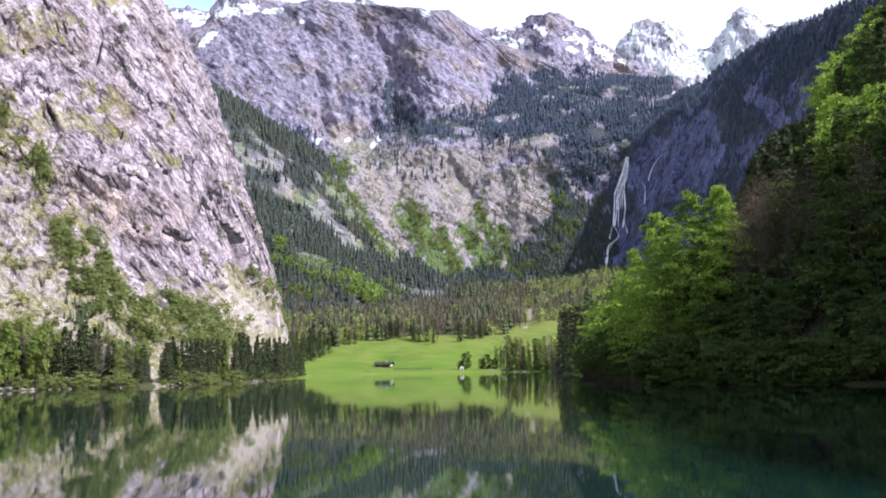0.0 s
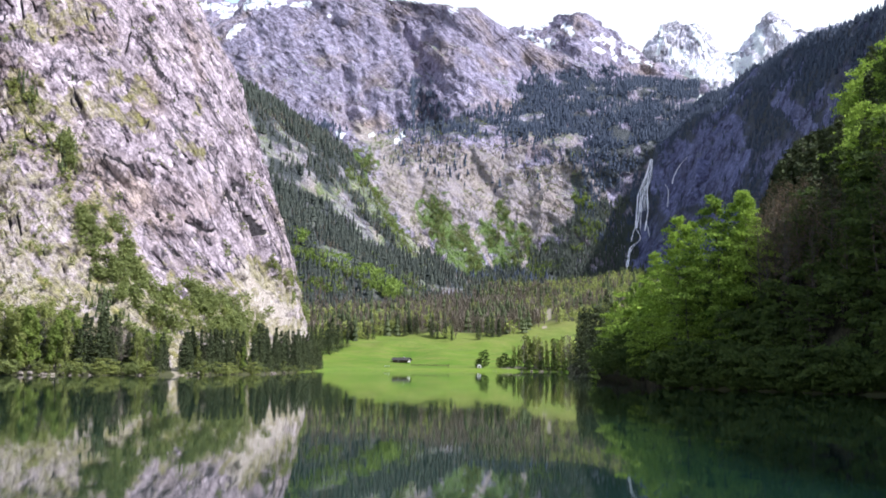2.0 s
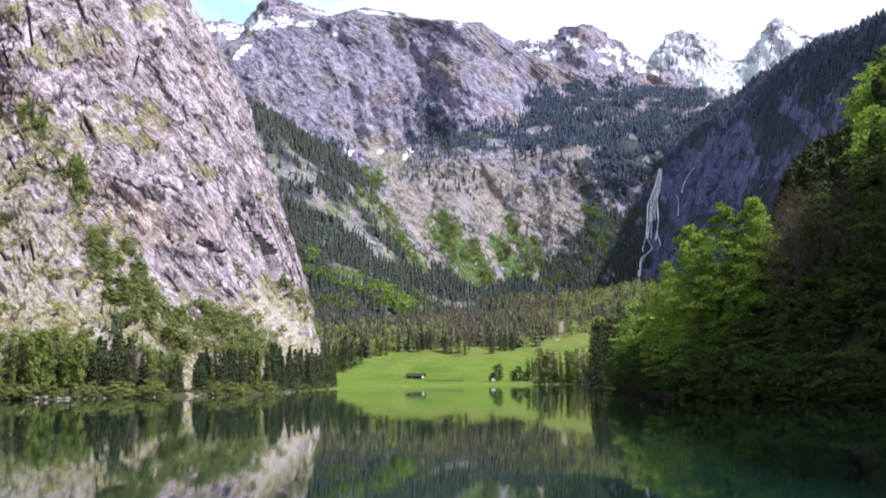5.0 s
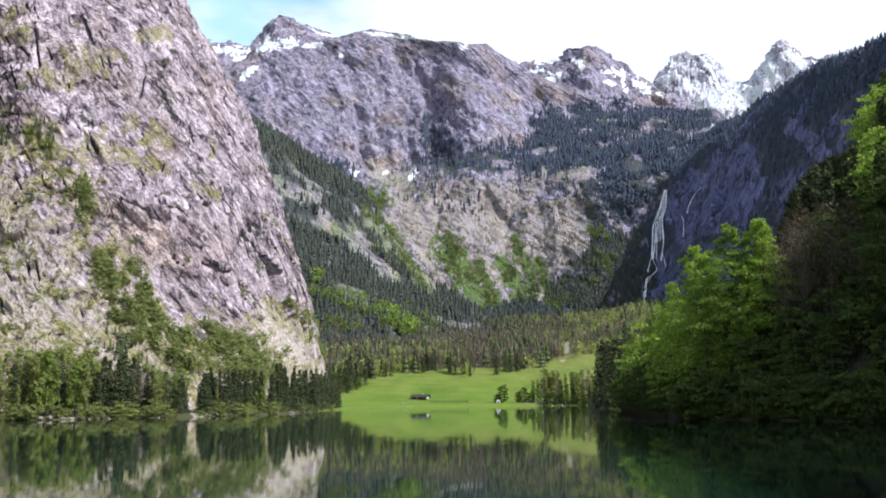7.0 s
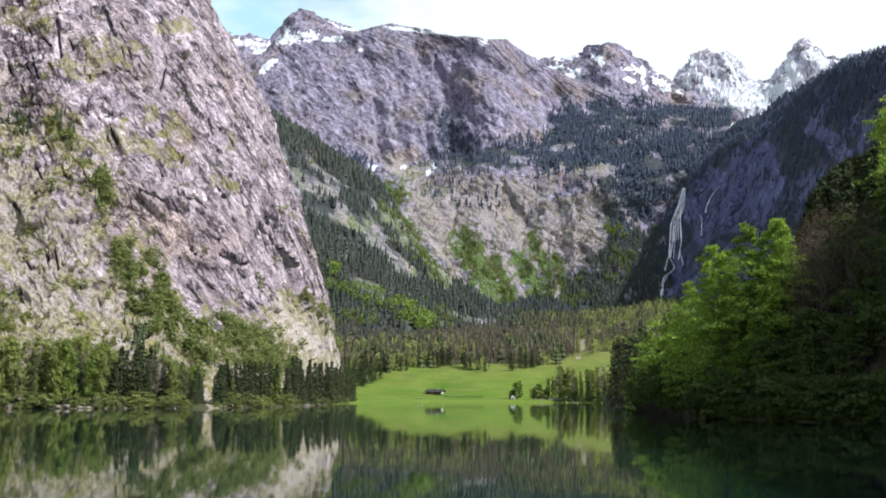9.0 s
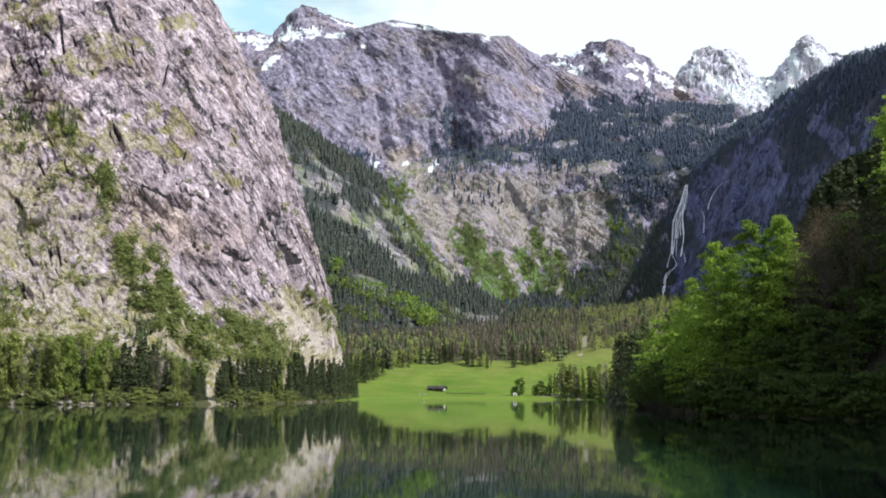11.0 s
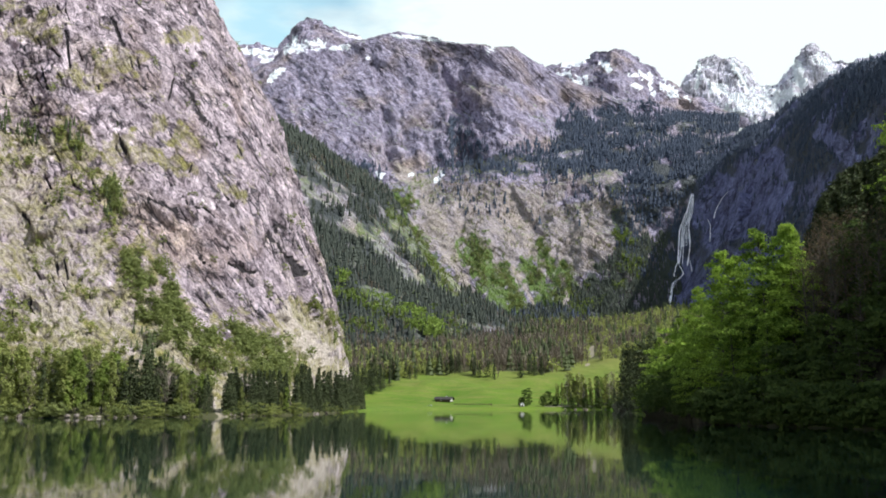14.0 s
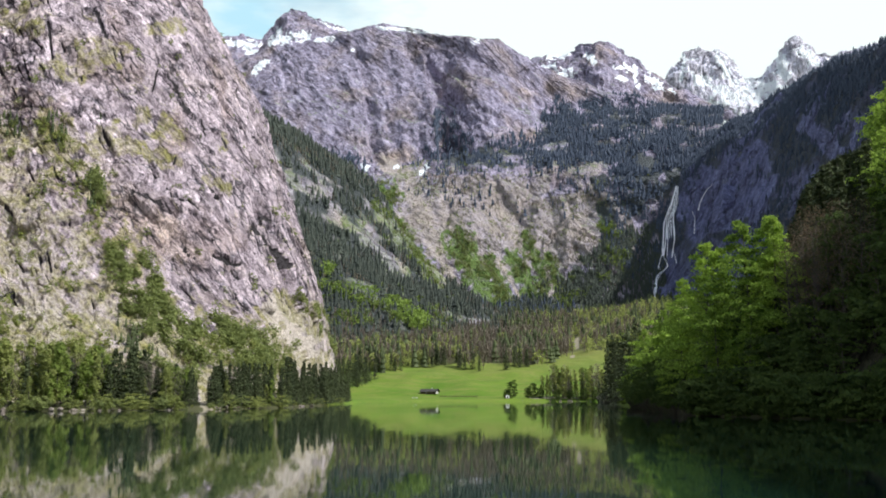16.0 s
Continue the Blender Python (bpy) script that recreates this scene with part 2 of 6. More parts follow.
    c = times(0.85, (1, 1, 1), (0.66, 0.60, 0.52), mask(n, l, "stain", streak, 0.3), c)
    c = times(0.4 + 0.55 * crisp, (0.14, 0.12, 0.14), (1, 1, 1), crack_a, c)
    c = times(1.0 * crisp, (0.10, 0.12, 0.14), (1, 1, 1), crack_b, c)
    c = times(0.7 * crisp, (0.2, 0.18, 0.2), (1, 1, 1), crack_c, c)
    soil = mix(n, l, ramp(n, l, fine, 0.3, 0.7), *earth)
    c = mix(n, l, mask(n, l, "soil", streak, 0.35), c, soil)
    turf = mix(n, l, ramp(n, l, fine, 0.35, 0.65), tuple(0.45 * k for k in green), tuple(1.35 * k for k in green))
    c = mix(n, l, mask(n, l, "turf", ramp(n, l, streak, 0.25, 0.75), 0.3), c, turf)
    duff = mix(n, l, ramp(n, l, fine, 0.35, 0.65), (0.045, 0.051, 0.056), (0.105, 0.115, 0.112))
    c = mix(n, l, mask(n, l, "wood", fine, 0.3), c, duff)
    c = mix(n, l, mask(n, l, "cleft_shade", fine, 0.12), c, (0.055, 0.048, 0.052))   # shade inside the clefts, painted near-black
    drift = noise_at(n, l, g, 1.0 / unit, 6, 0.6, (0.55, 0.55, 1.6))
    c = mix(n, l, mask(n, l, "snow", ramp(n, l, drift, 0.25, 0.75), 0.06), c, (0.88, 0.90, 0.94))
    l.new(c, p.inputs["Base Color"])
    b = n.new("ShaderNodeBump")
    b.inputs["Strength"].default_value, b.inputs["Distance"].default_value = bump, unit * 0.6
    h = streak
    for extra, k in ((fine, 0.28), (tone_a, 0.3), (tone_b, 0.25), (tone_c, 0.09), (crack_a, 0.16), (crack_b, 0.10), (crack_c, 0.05)):
        hs = n.new("ShaderNodeMath")
        hs.operation = "MULTIPLY_ADD"
        l.new(extra, hs.inputs[0])
        hs.inputs[1].default_value = k
        l.new(h, hs.inputs[2])
        h = hs.outputs[0]
    l.new(h, b.inputs["Height"])
    l.new(b.outputs["Normal"], p.inputs["Normal"])
    return m


def leaf_material(name, dark, light, through=0.35):
    """Leaves or needles: each clump of its own tone, some light coming through."""
    m, n, l, p = material(name, 0.75, 0.2)
    g = n.new("ShaderNodeNewGeometry")
    o = n.new("ShaderNodeObjectInfo")
    s = n.new("ShaderNodeMath")
    s.operation = "MULTIPLY_ADD"
    l.new(g.outputs["Random Per Island"], s.inputs[0])
    s.inputs[1].default_value = 0.65
    h = n.new("ShaderNodeMath")
    h.operation = "MULTIPLY"
    l.new(o.outputs["Random"], h.inputs[0])
    h.inputs[1].default_value = 0.35
    l.new(h.outputs[0], s.inputs[2])
    c = mix(n, l, s.outputs[0], dark, light)
    l.new(c, p.inputs["Base Color"])
    t = n.new("ShaderNodeBsdfTranslucent")
    l.new(c, t.inputs["Color"])
    ms = n.new("ShaderNodeMixShader")
    ms.inputs["Fac"].default_value = through
    l.new(p.outputs["BSDF"], ms.inputs[1])
    l.new(t.outputs["BSDF"], ms.inputs[2])
    l.new(ms.outputs[0], n["Material Output"].inputs["Surface"])
    return m


CLIFF = rock_material("pale_limestone", 6.0, (0.69, 0.59, 0.635), (0.29, 0.24, 0.275), (0.60, 0.50, 0.435), (0, -26, 0), green=(0.33, 0.30, 0.115), crisp=0.95)
# violet-blue put into the base colour in place of haze over far rock
WALL = rock_material("hazy_far_limestone", 17.0, (0.435, 0.40, 0.515), (0.185, 0.168, 0.245), (0.41, 0.33, 0.29), (0, -38, 0), green=(0.13, 0.19, 0.055), earth=((0.28, 0.235, 0.195), (0.55, 0.475, 0.415)))
SLOPEROCK = rock_material("slope_limestone", 15.0, (0.42, 0.395, 0.44), (0.20, 0.185, 0.21), (0.44, 0.38, 0.33), (0, -38, 0), green=(0.16, 0.22, 0.06))
# blue-dark base colour carries this wall's shade and blue haze
SHADE_ROCK = rock_material("shade_tinted_limestone", 22.0, (0.245, 0.26, 0.44), (0.145, 0.155, 0.30), (0.21, 0.215, 0.34), (0, 32, 0))
# summit rock paled and blued in its base colour to imitate haze
PEAK = rock_material("hazy_summit_limestone", 40.0, (0.88, 0.87, 0.97), (0.64, 0.63, 0.78), (0.78, 0.75, 0.82), (0, 15, 0), crisp=0.5)
# far spruces: the haze's blue is mixed into their needle colour
HAZE_SPRUCE = leaf_material("hazy_spruce_needles", (0.046, 0.059, 0.092), (0.086, 0.105, 0.150), 0.12)
BEECH = leaf_material("fresh_beech_leaves", (0.11, 0.15, 0.035), (0.30, 0.38, 0.08), 0.4)
BARE = leaf_material("leafless_twigs", (0.14, 0.115, 0.09), (0.30, 0.245, 0.19), 0.1)
SHRUB = leaf_material("shrub_leaves", (0.12, 0.15, 0.055), (0.33, 0.37, 0.125), 0.45)

GROVE = leaf_material("pale_budding_leaves", (0.22, 0.25, 0.07), (0.50, 0.54, 0.17), 0.5)
SLOPE = leaf_material("slope_spruce_needles", (0.042, 0.052, 0.047), (0.095, 0.108, 0.084), 0.15)
NEEDLES = leaf_material("near_spruce_needles", (0.042, 0.055, 0.027), (0.115, 0.138, 0.058), 0.2)
OLIVE = leaf_material("budding_leaves", (0.17, 0.20, 0.06), (0.42, 0.45, 0.14), 0.45)

# meadow and forest floor
GROUND, _n, _l, _p = material("meadow_turf", 0.95, 0.1)
_g = _n.new("ShaderNodeNewGeometry").outputs["Position"]
_big, _fine = noise_at(_n, _l, _g, 0.012, 5), noise_at(_n, _l, _g, 0.35, 6, 0.7)
_mid = noise_at(_n, _l, _g, 0.05, 6, 0.65, (1.0, 2.2, 1.0))
_c = mix(_n, _l, ramp(_n, _l, _big, 0.38, 0.62), (0.074, 0.155, 0.013), (0.138, 0.205, 0.027))
_c = mix(_n, _l, ramp(_n, _l, _mid, 0.44, 0.70), _c, (0.18, 0.195, 0.048))
_h = _n.new("ShaderNodeSeparateXYZ")
_l.new(_g, _h.inputs[0])
_up = _n.new("ShaderNodeMath")   # drier grass up the slope, in patches
_up.operation = "MULTIPLY_ADD"
_l.new(_big, _up.inputs[0])
_up.inputs[1].default_value = 26.0
_l.new(_h.outputs["Z"], _up.inputs[2])
_c = mix(_n, _l, ramp(_n, _l, _up.outputs[0], 26.0, 74.0), _c, (0.19, 0.19, 0.055))
_c = mix(_n, _l, ramp(_n, _l, _fine, 0.5, 0.85), _c, (0.07, 0.10, 0.025))
_c = mix(_n, _l, mask(_n, _l, "forest", _fine), _c, (0.075, 0.075, 0.035))
_c = mix(_n, _l, mask(_n, _l, "soil", _fine, 0.1), _c, (0.30, 0.26, 0.19))
_l.new(_c, _p.inputs["Base Color"])

# lake: dark green water, nearly still
WATER, _n, _l, _p = material("lake_water", 0.03, 0.5)
_p.inputs["IOR"].default_value = 1.4
_p.inputs["Base Color"].default_value = (0.006, 0.022, 0.016, 1)
_g = _n.new("ShaderNodeNewGeometry").outputs["Position"]
_b = _n.new("ShaderNodeBump")
_b.inputs["Strength"].default_value, _b.inputs["Distance"].default_value = 0.25, 0.02
_l.new(noise_at(_n, _l, _g, 0.5, 3, 0.5, (1.0, 0.35, 1.0)), _b.inputs["Height"])
_l.new(_b.outputs["Normal"], _p.inputs["Normal"])

# ---- lake and ground ----
bm = bmesh.new()
bmesh.ops.create_circle(bm, cap_ends=True, segments=64, radius=1400)
me = bpy.data.meshes.new("lake_water")
bm.to_mesh(me)
bm.free()
me.materials.append(WATER)
lake = tagged(new("water", me), "calm dark green mountain lake mirroring the cliffs", "lake", kind="structure")


def shore(az):
    """Distance of the lake's shore by bearing, in metres."""
    a = [-180, -100, -60, -40, -28, -23, -16, -11.5, -9.5, -7.5, -4, 3, 5.6, 6.1, 7, 8.5, 11, 14, 18, 23, 40, 70, 100, 180]
    r = [2.5, 3, 120, 200, 262, 262, 280, 330, 420, 620, 775, 800, 800, 600, 425, 238, 184, 172, 160, 150, 130, 40, 3, 2.5]
    return np.interp(az, a, r)


def meadow_end(az):
    """Distance at which the wood behind the meadow begins."""
    return np.interp(az, [-9.5, -8.7, -6.2, -4.3, -3.0, -1.1, 0.2, 2.0, 3.3, 4.5, 5.8, 8.6], [900, 925, 965, 1005, 1025, 985, 975, 1005, 1060, 1120, 1130, 1140])


def valley(az, r):
    """Height of the valley floor."""
    s = shore(az)
    k = r - s
    hill = 20 * smooth(az, 4.5, 11) * smooth(r, 1000, 1750) + 5 * smooth(az, 5.5, 8.5) * smooth(r, 840, 1000)
    inside = np.maximum(-0.08 * (-k), -9.0)
    rise = np.where(k < 0, inside, 0.0)
    side = smooth(np.abs(az - 1.0), 12, 26)
    up = np.interp(r, [0, 775, 830, 900, 1000, 1150, 1500, 2000, 2600, 3200, 4800], [1.6, 0.6, 4, 14, 31, 52, 88, 160, 200, 210, 220])
    near = np.minimum(0.05 * np.maximum(k, 0) + 0.5, 1.6)
    land = np.where(r > 700, np.maximum(up * (1 - 0.6 * side) + hill, near), near)
    land = np.minimum(land, 0.25 + 0.35 * np.maximum(k, 0))
    knoll = 1.6 - 0.02 * r * r   # the bank that the eye stands on
    return np.maximum(np.where(k < 0, rise, land), np.where(r < 20, knoll, -20))


_az = np.concatenate([np.linspace(-180, -32, 60, endpoint=False), np.linspace(-32, 28, 240, endpoint=False), np.linspace(28, 180, 61)])
_r = np.concatenate([[0.0], np.linspace(1, 60, 30), np.linspace(65, 250, 30), np.linspace(254, 500, 70), np.linspace(510, 780, 30), np.linspace(784, 1140, 90), np.linspace(1160, 4900, 50)])
_A, _R = np.meshgrid(_az, _r)
_net = np.stack([_R * np.sin(np.radians(_A)), _R * np.cos(np.radians(_A)), valley(_A, _R)], -1)
_v = _net.reshape(-1, 3)
_amp = smooth(_R.ravel(), 815, 960) * 9.0 + smooth(_R.ravel() - shore(_A.ravel()), 2, 40) * 0.7
_v[:, 2] += _amp * fbm(_v * np.array([1, 1, 0]) / 70.0, 4)
_za, _ze = bearings(_v)
_far = _R.ravel()
_end = meadow_end(_za)
_forest = smooth(_far, _end + 22, _end + 60) * smooth(_far, 700, 720) + (_far <= 700) * np.maximum((_za < -9.4) + (_za > 8), _far < 120)
_soil = strips(_v, [(1.99, -0.02, 4.76, -0.05, 0.05), (4.25, 2.2, 4.55, 2.75, 0.05), (4.55, 2.75, 4.5, 3.3, 0.06)])
_k = _far - shore(_za)
_soil = np.maximum(_soil, strip(_v, -15.94, 0.11, -15.73, -0.74, 0.28))
_soil = np.maximum(_soil, 0.22 * smooth(_k, -1.0, 0) * smooth(-_k, -3, -0.8) * (_za < -7.5) * smooth(fbm(_v / 9.0, 3), -0.3, 0.2))
ground = tagged(new("ground", mesh_of("ground", _v, net_faces(*_R.shape), GROUND, True, {"forest": _forest, "soil": _soil})),
                "bright green alpine meadow and valley floor behind the lake", "meadow", kind="structure")


def ground_z(x, y):
    r = np.hypot(x, y)
    return valley(np.degrees(np.arctan2(x, y)), r)


# ---- mountains ----
def mountain(name, lines, nu, rows, mat, unit, amp, lean, label, masks=None, category="mountain", soft=3, carve=None, fold=None, jag=0.5, blocks=1.0, chips=0.0, grain=4.5):
    """A rock face lofted through level lines, broken by ridges and clefts that lean as the strata do."""
    net = soften(loft(lines, nu, rows), soft)
    nrm = net_normals(net)
    v, n = net.reshape(-1, 3), nrm.reshape(-1, 3)
    az, el = bearings(v)
    q = v / unit
    q2 = np.stack([1.25 * (q[:, 0] + lean * q[:, 2]), 1.25 * q[:, 1], q[:, 2] * 0.2], 1)
    d = (0.62 - 0.22 * blocks) * amp * (ridged(q2 * 0.35, 6, jag) - 0.6) + amp * 0.55 * fbm(q * 0.22, 5, 0.55)
    q3 = np.stack([q[:, 0] + lean * q[:, 2], q[:, 1], (q[:, 2] - 0.4 * lean * q[:, 0]) * 0.5], 1)
    d += blocks * amp * (0.42 * facets(q3 * 0.75) + 0.2 * facets(q3 * 2.0, 40))
    dn = d.reshape(net.shape[:2]).copy()
    dn[1:-1, 1:-1] = 0.4 * dn[1:-1, 1:-1] + 0.15 * (dn[:-2, 1:-1] + dn[2:, 1:-1] + dn[1:-1, :-2] + dn[1:-1, 2:])
    d = dn.ravel()
    if chips:   # small sharp breaks on the faces
        q4 = np.stack([q3[:, 0], q3[:, 1], 0.8 * q3[:, 2]], 1)
        d = d + chips * (facets(q4 * grain, 17) + 0.5 * facets(q4 * 2.5 * grain, 71))
    edge = np.ones(net.shape[:2])
    edge[0] = 0.0
    d = d * edge.ravel()
    if carve is not None:
        d = d + carve(v)
    v = v + n * d[:, None]
    if fold is not None:
        eye = np.array([0, 0, EYE])
        v = eye + (v - eye) * (1 + fold(az, el) / np.hypot(v[:, 0], v[:, 1]))[:, None]
    nn = net_normals(v.reshape(net.shape)).reshape(-1, 3)
    mk = {k: f(v, nn) for k, f in (masks or {}).items()}
    ob = new(name, mesh_of(name, v, net_faces(*net.shape[:2]), mat, True, mk))
    tagged(ob, label, category, kind="structure")
    return ob, v.reshape(net.shape), nn.reshape(net.shape)

NONE = lambda v, n: np.zeros(len(v))


def ledges(v, n, size, lo=0.5, hi=0.8):
    """Turf on what lies flat enough to hold it, in loose patches."""
    return smooth(n[:, 2], lo, hi) * smooth(fbm(v / size, 4), -0.15, 0.25)


def clumps(v, size, lo=-0.15, hi=0.2):
    return smooth(fbm(v / size, 4), lo, hi)


# pale cliff over the lake: level lines from the shore wood up, each from far behind the view to round the corner
LEFT = [
    [B(-50, -0.3, 250), B(-28.19, -0.63, 330), B(-22.55, -0.66, 330), B(-16.80, -0.68, 345), B(-12.90, -0.68, 395), B(-8.75, -0.26, 548), B(-9.25, -0.26, 680)],
    [B(-50, 7, 280), B(-28.51, 4.40, 382), B(-23.59, 3.38, 376), B(-17.50, 2.28, 380), B(-12.99, 2.93, 430), B(-9.21, 2.34, 552), B(-9.88, 1.71, 650)],
    [B(-50, 14, 300), B(-28.77, 8.41, 418), B(-23.78, 6.93, 408), B(-18.53, 5.91, 410), B(-13.03, 4.48, 450), B(-10.04, 5.30, 540), B(-10.85, 3.88, 680)],
    [B(-50, 22, 330), B(-29.09, 13.25, 462), B(-24.06, 12.26, 455), B(-19.35, 11.67, 455), B(-14.47, 11.91, 490), B(-11.02, 9.20, 560), B(-12.17, 7.30, 700)],
    [B(-50, 30, 380), B(-29.45, 18.57, 512), B(-24.99, 18.60, 506), B(-20.56, 18.49, 510), B(-16.86, 18.19, 540), B(-13.11, 15.05, 590), B(-14.19, 12.85, 740)],
    [B(-50, 36, 440), B(-29.81, 23.45, 570), B(-26.48, 24.01, 574), B(-22.97, 24.24, 580), B(-19.61, 24.37, 600), B(-16.85, 21.16, 640), B(-17.55, 19.93, 800)],
    [B(-50, 38, 600), B(-30.07, 26.83, 700), B(-27.31, 27.62, 720), B(-24.09, 27.90, 740), B(-21.00, 27.26, 760), B(-18.35, 24.21, 780), B(-19.25, 23.27, 900)],
]
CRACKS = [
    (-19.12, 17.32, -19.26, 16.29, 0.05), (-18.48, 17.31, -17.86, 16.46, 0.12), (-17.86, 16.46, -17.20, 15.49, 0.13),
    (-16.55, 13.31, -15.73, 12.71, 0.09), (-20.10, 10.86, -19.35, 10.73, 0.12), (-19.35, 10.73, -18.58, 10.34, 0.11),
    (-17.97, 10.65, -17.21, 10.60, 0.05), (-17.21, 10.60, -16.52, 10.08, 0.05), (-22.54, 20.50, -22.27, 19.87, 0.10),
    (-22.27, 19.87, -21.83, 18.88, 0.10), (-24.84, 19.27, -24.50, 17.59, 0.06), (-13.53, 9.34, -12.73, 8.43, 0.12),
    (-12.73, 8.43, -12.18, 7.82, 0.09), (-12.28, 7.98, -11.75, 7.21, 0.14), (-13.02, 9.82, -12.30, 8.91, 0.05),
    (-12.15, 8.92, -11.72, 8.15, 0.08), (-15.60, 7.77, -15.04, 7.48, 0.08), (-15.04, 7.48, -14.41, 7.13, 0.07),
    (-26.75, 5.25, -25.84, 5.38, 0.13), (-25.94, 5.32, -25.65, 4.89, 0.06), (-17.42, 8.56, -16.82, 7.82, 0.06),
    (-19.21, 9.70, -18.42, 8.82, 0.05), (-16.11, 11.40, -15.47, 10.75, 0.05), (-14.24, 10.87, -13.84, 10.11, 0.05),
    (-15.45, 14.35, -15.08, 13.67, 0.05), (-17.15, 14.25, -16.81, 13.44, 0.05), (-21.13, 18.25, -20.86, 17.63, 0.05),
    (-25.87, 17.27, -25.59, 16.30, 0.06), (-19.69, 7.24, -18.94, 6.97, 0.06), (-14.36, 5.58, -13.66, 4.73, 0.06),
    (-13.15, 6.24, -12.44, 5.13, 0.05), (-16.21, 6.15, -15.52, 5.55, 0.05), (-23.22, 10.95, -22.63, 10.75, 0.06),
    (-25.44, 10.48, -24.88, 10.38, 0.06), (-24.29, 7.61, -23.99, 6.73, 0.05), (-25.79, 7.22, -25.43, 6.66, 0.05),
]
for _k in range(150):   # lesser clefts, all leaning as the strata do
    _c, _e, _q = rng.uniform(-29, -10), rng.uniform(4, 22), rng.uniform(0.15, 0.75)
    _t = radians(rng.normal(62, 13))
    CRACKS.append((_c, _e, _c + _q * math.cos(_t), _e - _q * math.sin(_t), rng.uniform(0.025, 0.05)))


cleft_shade_mask = []


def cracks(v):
    """Depth of the clefts; where they run is kept for the shade painted in them."""
    cleft_shade_mask.append(strips(v, CRACKS, wob=0.7, grain=0.25, fade=0.5))
    return -1.6 * cleft_shade_mask[0]


CLIFF_STAIN = [(-17.96, 14.58, -17.96, 13.37, 0.95), (-22.56, 17.22, -20.33, 17.30, 0.80), (-20.51, 9.02, -15.68, 8.33, 1.70), (-23.78, 10.90, -22.04, 10.43, 0.90), (-26.61, 11.55, -25.46, 10.77, 1.10), (-21.54, 20.24, -20.83, 18.13, 0.50), (-15.91, 18.11, -15.18, 15.44, 0.35), (-25.73, 15.13, -24.29, 14.70, 0.80)]   # brown and grey weather stains
CLIFF_TURF = [
    (-27.17, 19.40, -25.89, 19.21, 0.7), (-23.06, 17.89, -21.00, 18.21, 0.55), (-19.97, 15.41, -19.50, 15.15, 0.35), (-22.40, 13.52, -20.34, 13.67, 0.7),
    (-19.10, 12.75, -17.74, 12.98, 0.4), (-26.92, 13.33, -23.26, 13.45, 0.9), (-18.56, 14.45, -18.25, 14.17, 0.6), (-15.15, 13.88, -14.84, 13.99, 0.4),
    (-25.64, 10.37, -25.37, 10.39, 0.5), (-16.02, 11.78, -15.08, 11.42, 0.3), (-26.58, 7.67, -26.50, 6.22, 0.6), (-23.44, 5.75, -22.86, 5.48, 0.6),
    (-16.96, 3.81, -12.39, 3.56, 0.8), (-14.80, 2.30, -10.50, 1.71, 0.7), (-11.81, 5.12, -10.55, 4.35, 0.5), (-20.35, 7.37, -18.43, 3.48, 1.2),
    (-18.41, 2.87, -16.57, 1.07, 1.2), (-26.79, 2.16, -23.52, 1.91, 1.4), (-10.56, 4.82, -9.58, 2.33, 0.35), (-22.30, 11.49, -21.64, 10.03, 0.6),
    (-24.74, 14.27, -23.78, 12.28, 0.6), (-19.09, 19.80, -18.18, 20.17, 0.4), (-24.05, 17.26, -22.87, 17.09, 0.6)]


def foot(v):
    """1 on the grassy scree at the cliff's foot, 0 on the bare rock above."""
    a, e = bearings(v)
    line = np.interp(a, [-30, -25.07, -22.59, -20.18, -18.30, -15.94, -13.23, -11.09, -9.55, -8.62], [4.4, 3.9, 4.2, 5.6, 4.6, 3.6, 3.6, 4.6, 4.9, 4.9])
    return 1 - smooth(e + 2.2 * fbm(np.stack([a / 1.6, e / 1.6, 0 * a], 1), 5), line - 0.35, line + 0.35)


CLIFF_SOIL = [(-24.29, 3.42, -21.27, 2.09, 0.45), (-11.78, 3.87, -9.56, 1.09, 1.0), (-16.51, 1.31, -15.79, 0.11, 0.5), (-19.55, 2.26, -19.25, 1.96, 0.4), (-25.04, 4.52, -23.61, 3.68, 0.7), (-18.48, 4.69, -17.25, 3.50, 0.4), (-11.45, 2.94, -9.25, 0.79, 0.8), (-12.3, 5.0, -10.2, 3.2, 0.7)]
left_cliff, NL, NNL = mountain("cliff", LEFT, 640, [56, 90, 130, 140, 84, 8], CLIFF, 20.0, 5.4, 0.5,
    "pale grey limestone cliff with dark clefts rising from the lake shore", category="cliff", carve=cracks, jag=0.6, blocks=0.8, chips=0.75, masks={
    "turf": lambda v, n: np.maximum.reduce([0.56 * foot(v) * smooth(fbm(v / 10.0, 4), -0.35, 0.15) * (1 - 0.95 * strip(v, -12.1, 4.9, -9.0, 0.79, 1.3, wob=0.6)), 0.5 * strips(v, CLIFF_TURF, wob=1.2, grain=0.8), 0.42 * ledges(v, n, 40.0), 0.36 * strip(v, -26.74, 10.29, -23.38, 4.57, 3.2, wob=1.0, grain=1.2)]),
    "soil": lambda v, n: np.maximum.reduce([0.75 * strips(v, CLIFF_SOIL[:1] + CLIFF_SOIL[2:], wob=0.8), 1.0 * strips(v, CLIFF_SOIL[1:2], wob=0.5), 0.48 * foot(v), 0.5 * strip(v, -27.5, 10.5, -23.2, 4.0, 2.6, wob=0.8, grain=0.8)]), "snow": NONE, "cleft_shade": lambda v, n: 1.15 * cleft_shade_mask[0], "stain": lambda v, n: 0.62 * strips(v, CLIFF_STAIN, wob=0.5, grain=0.8, fade=0.6)})

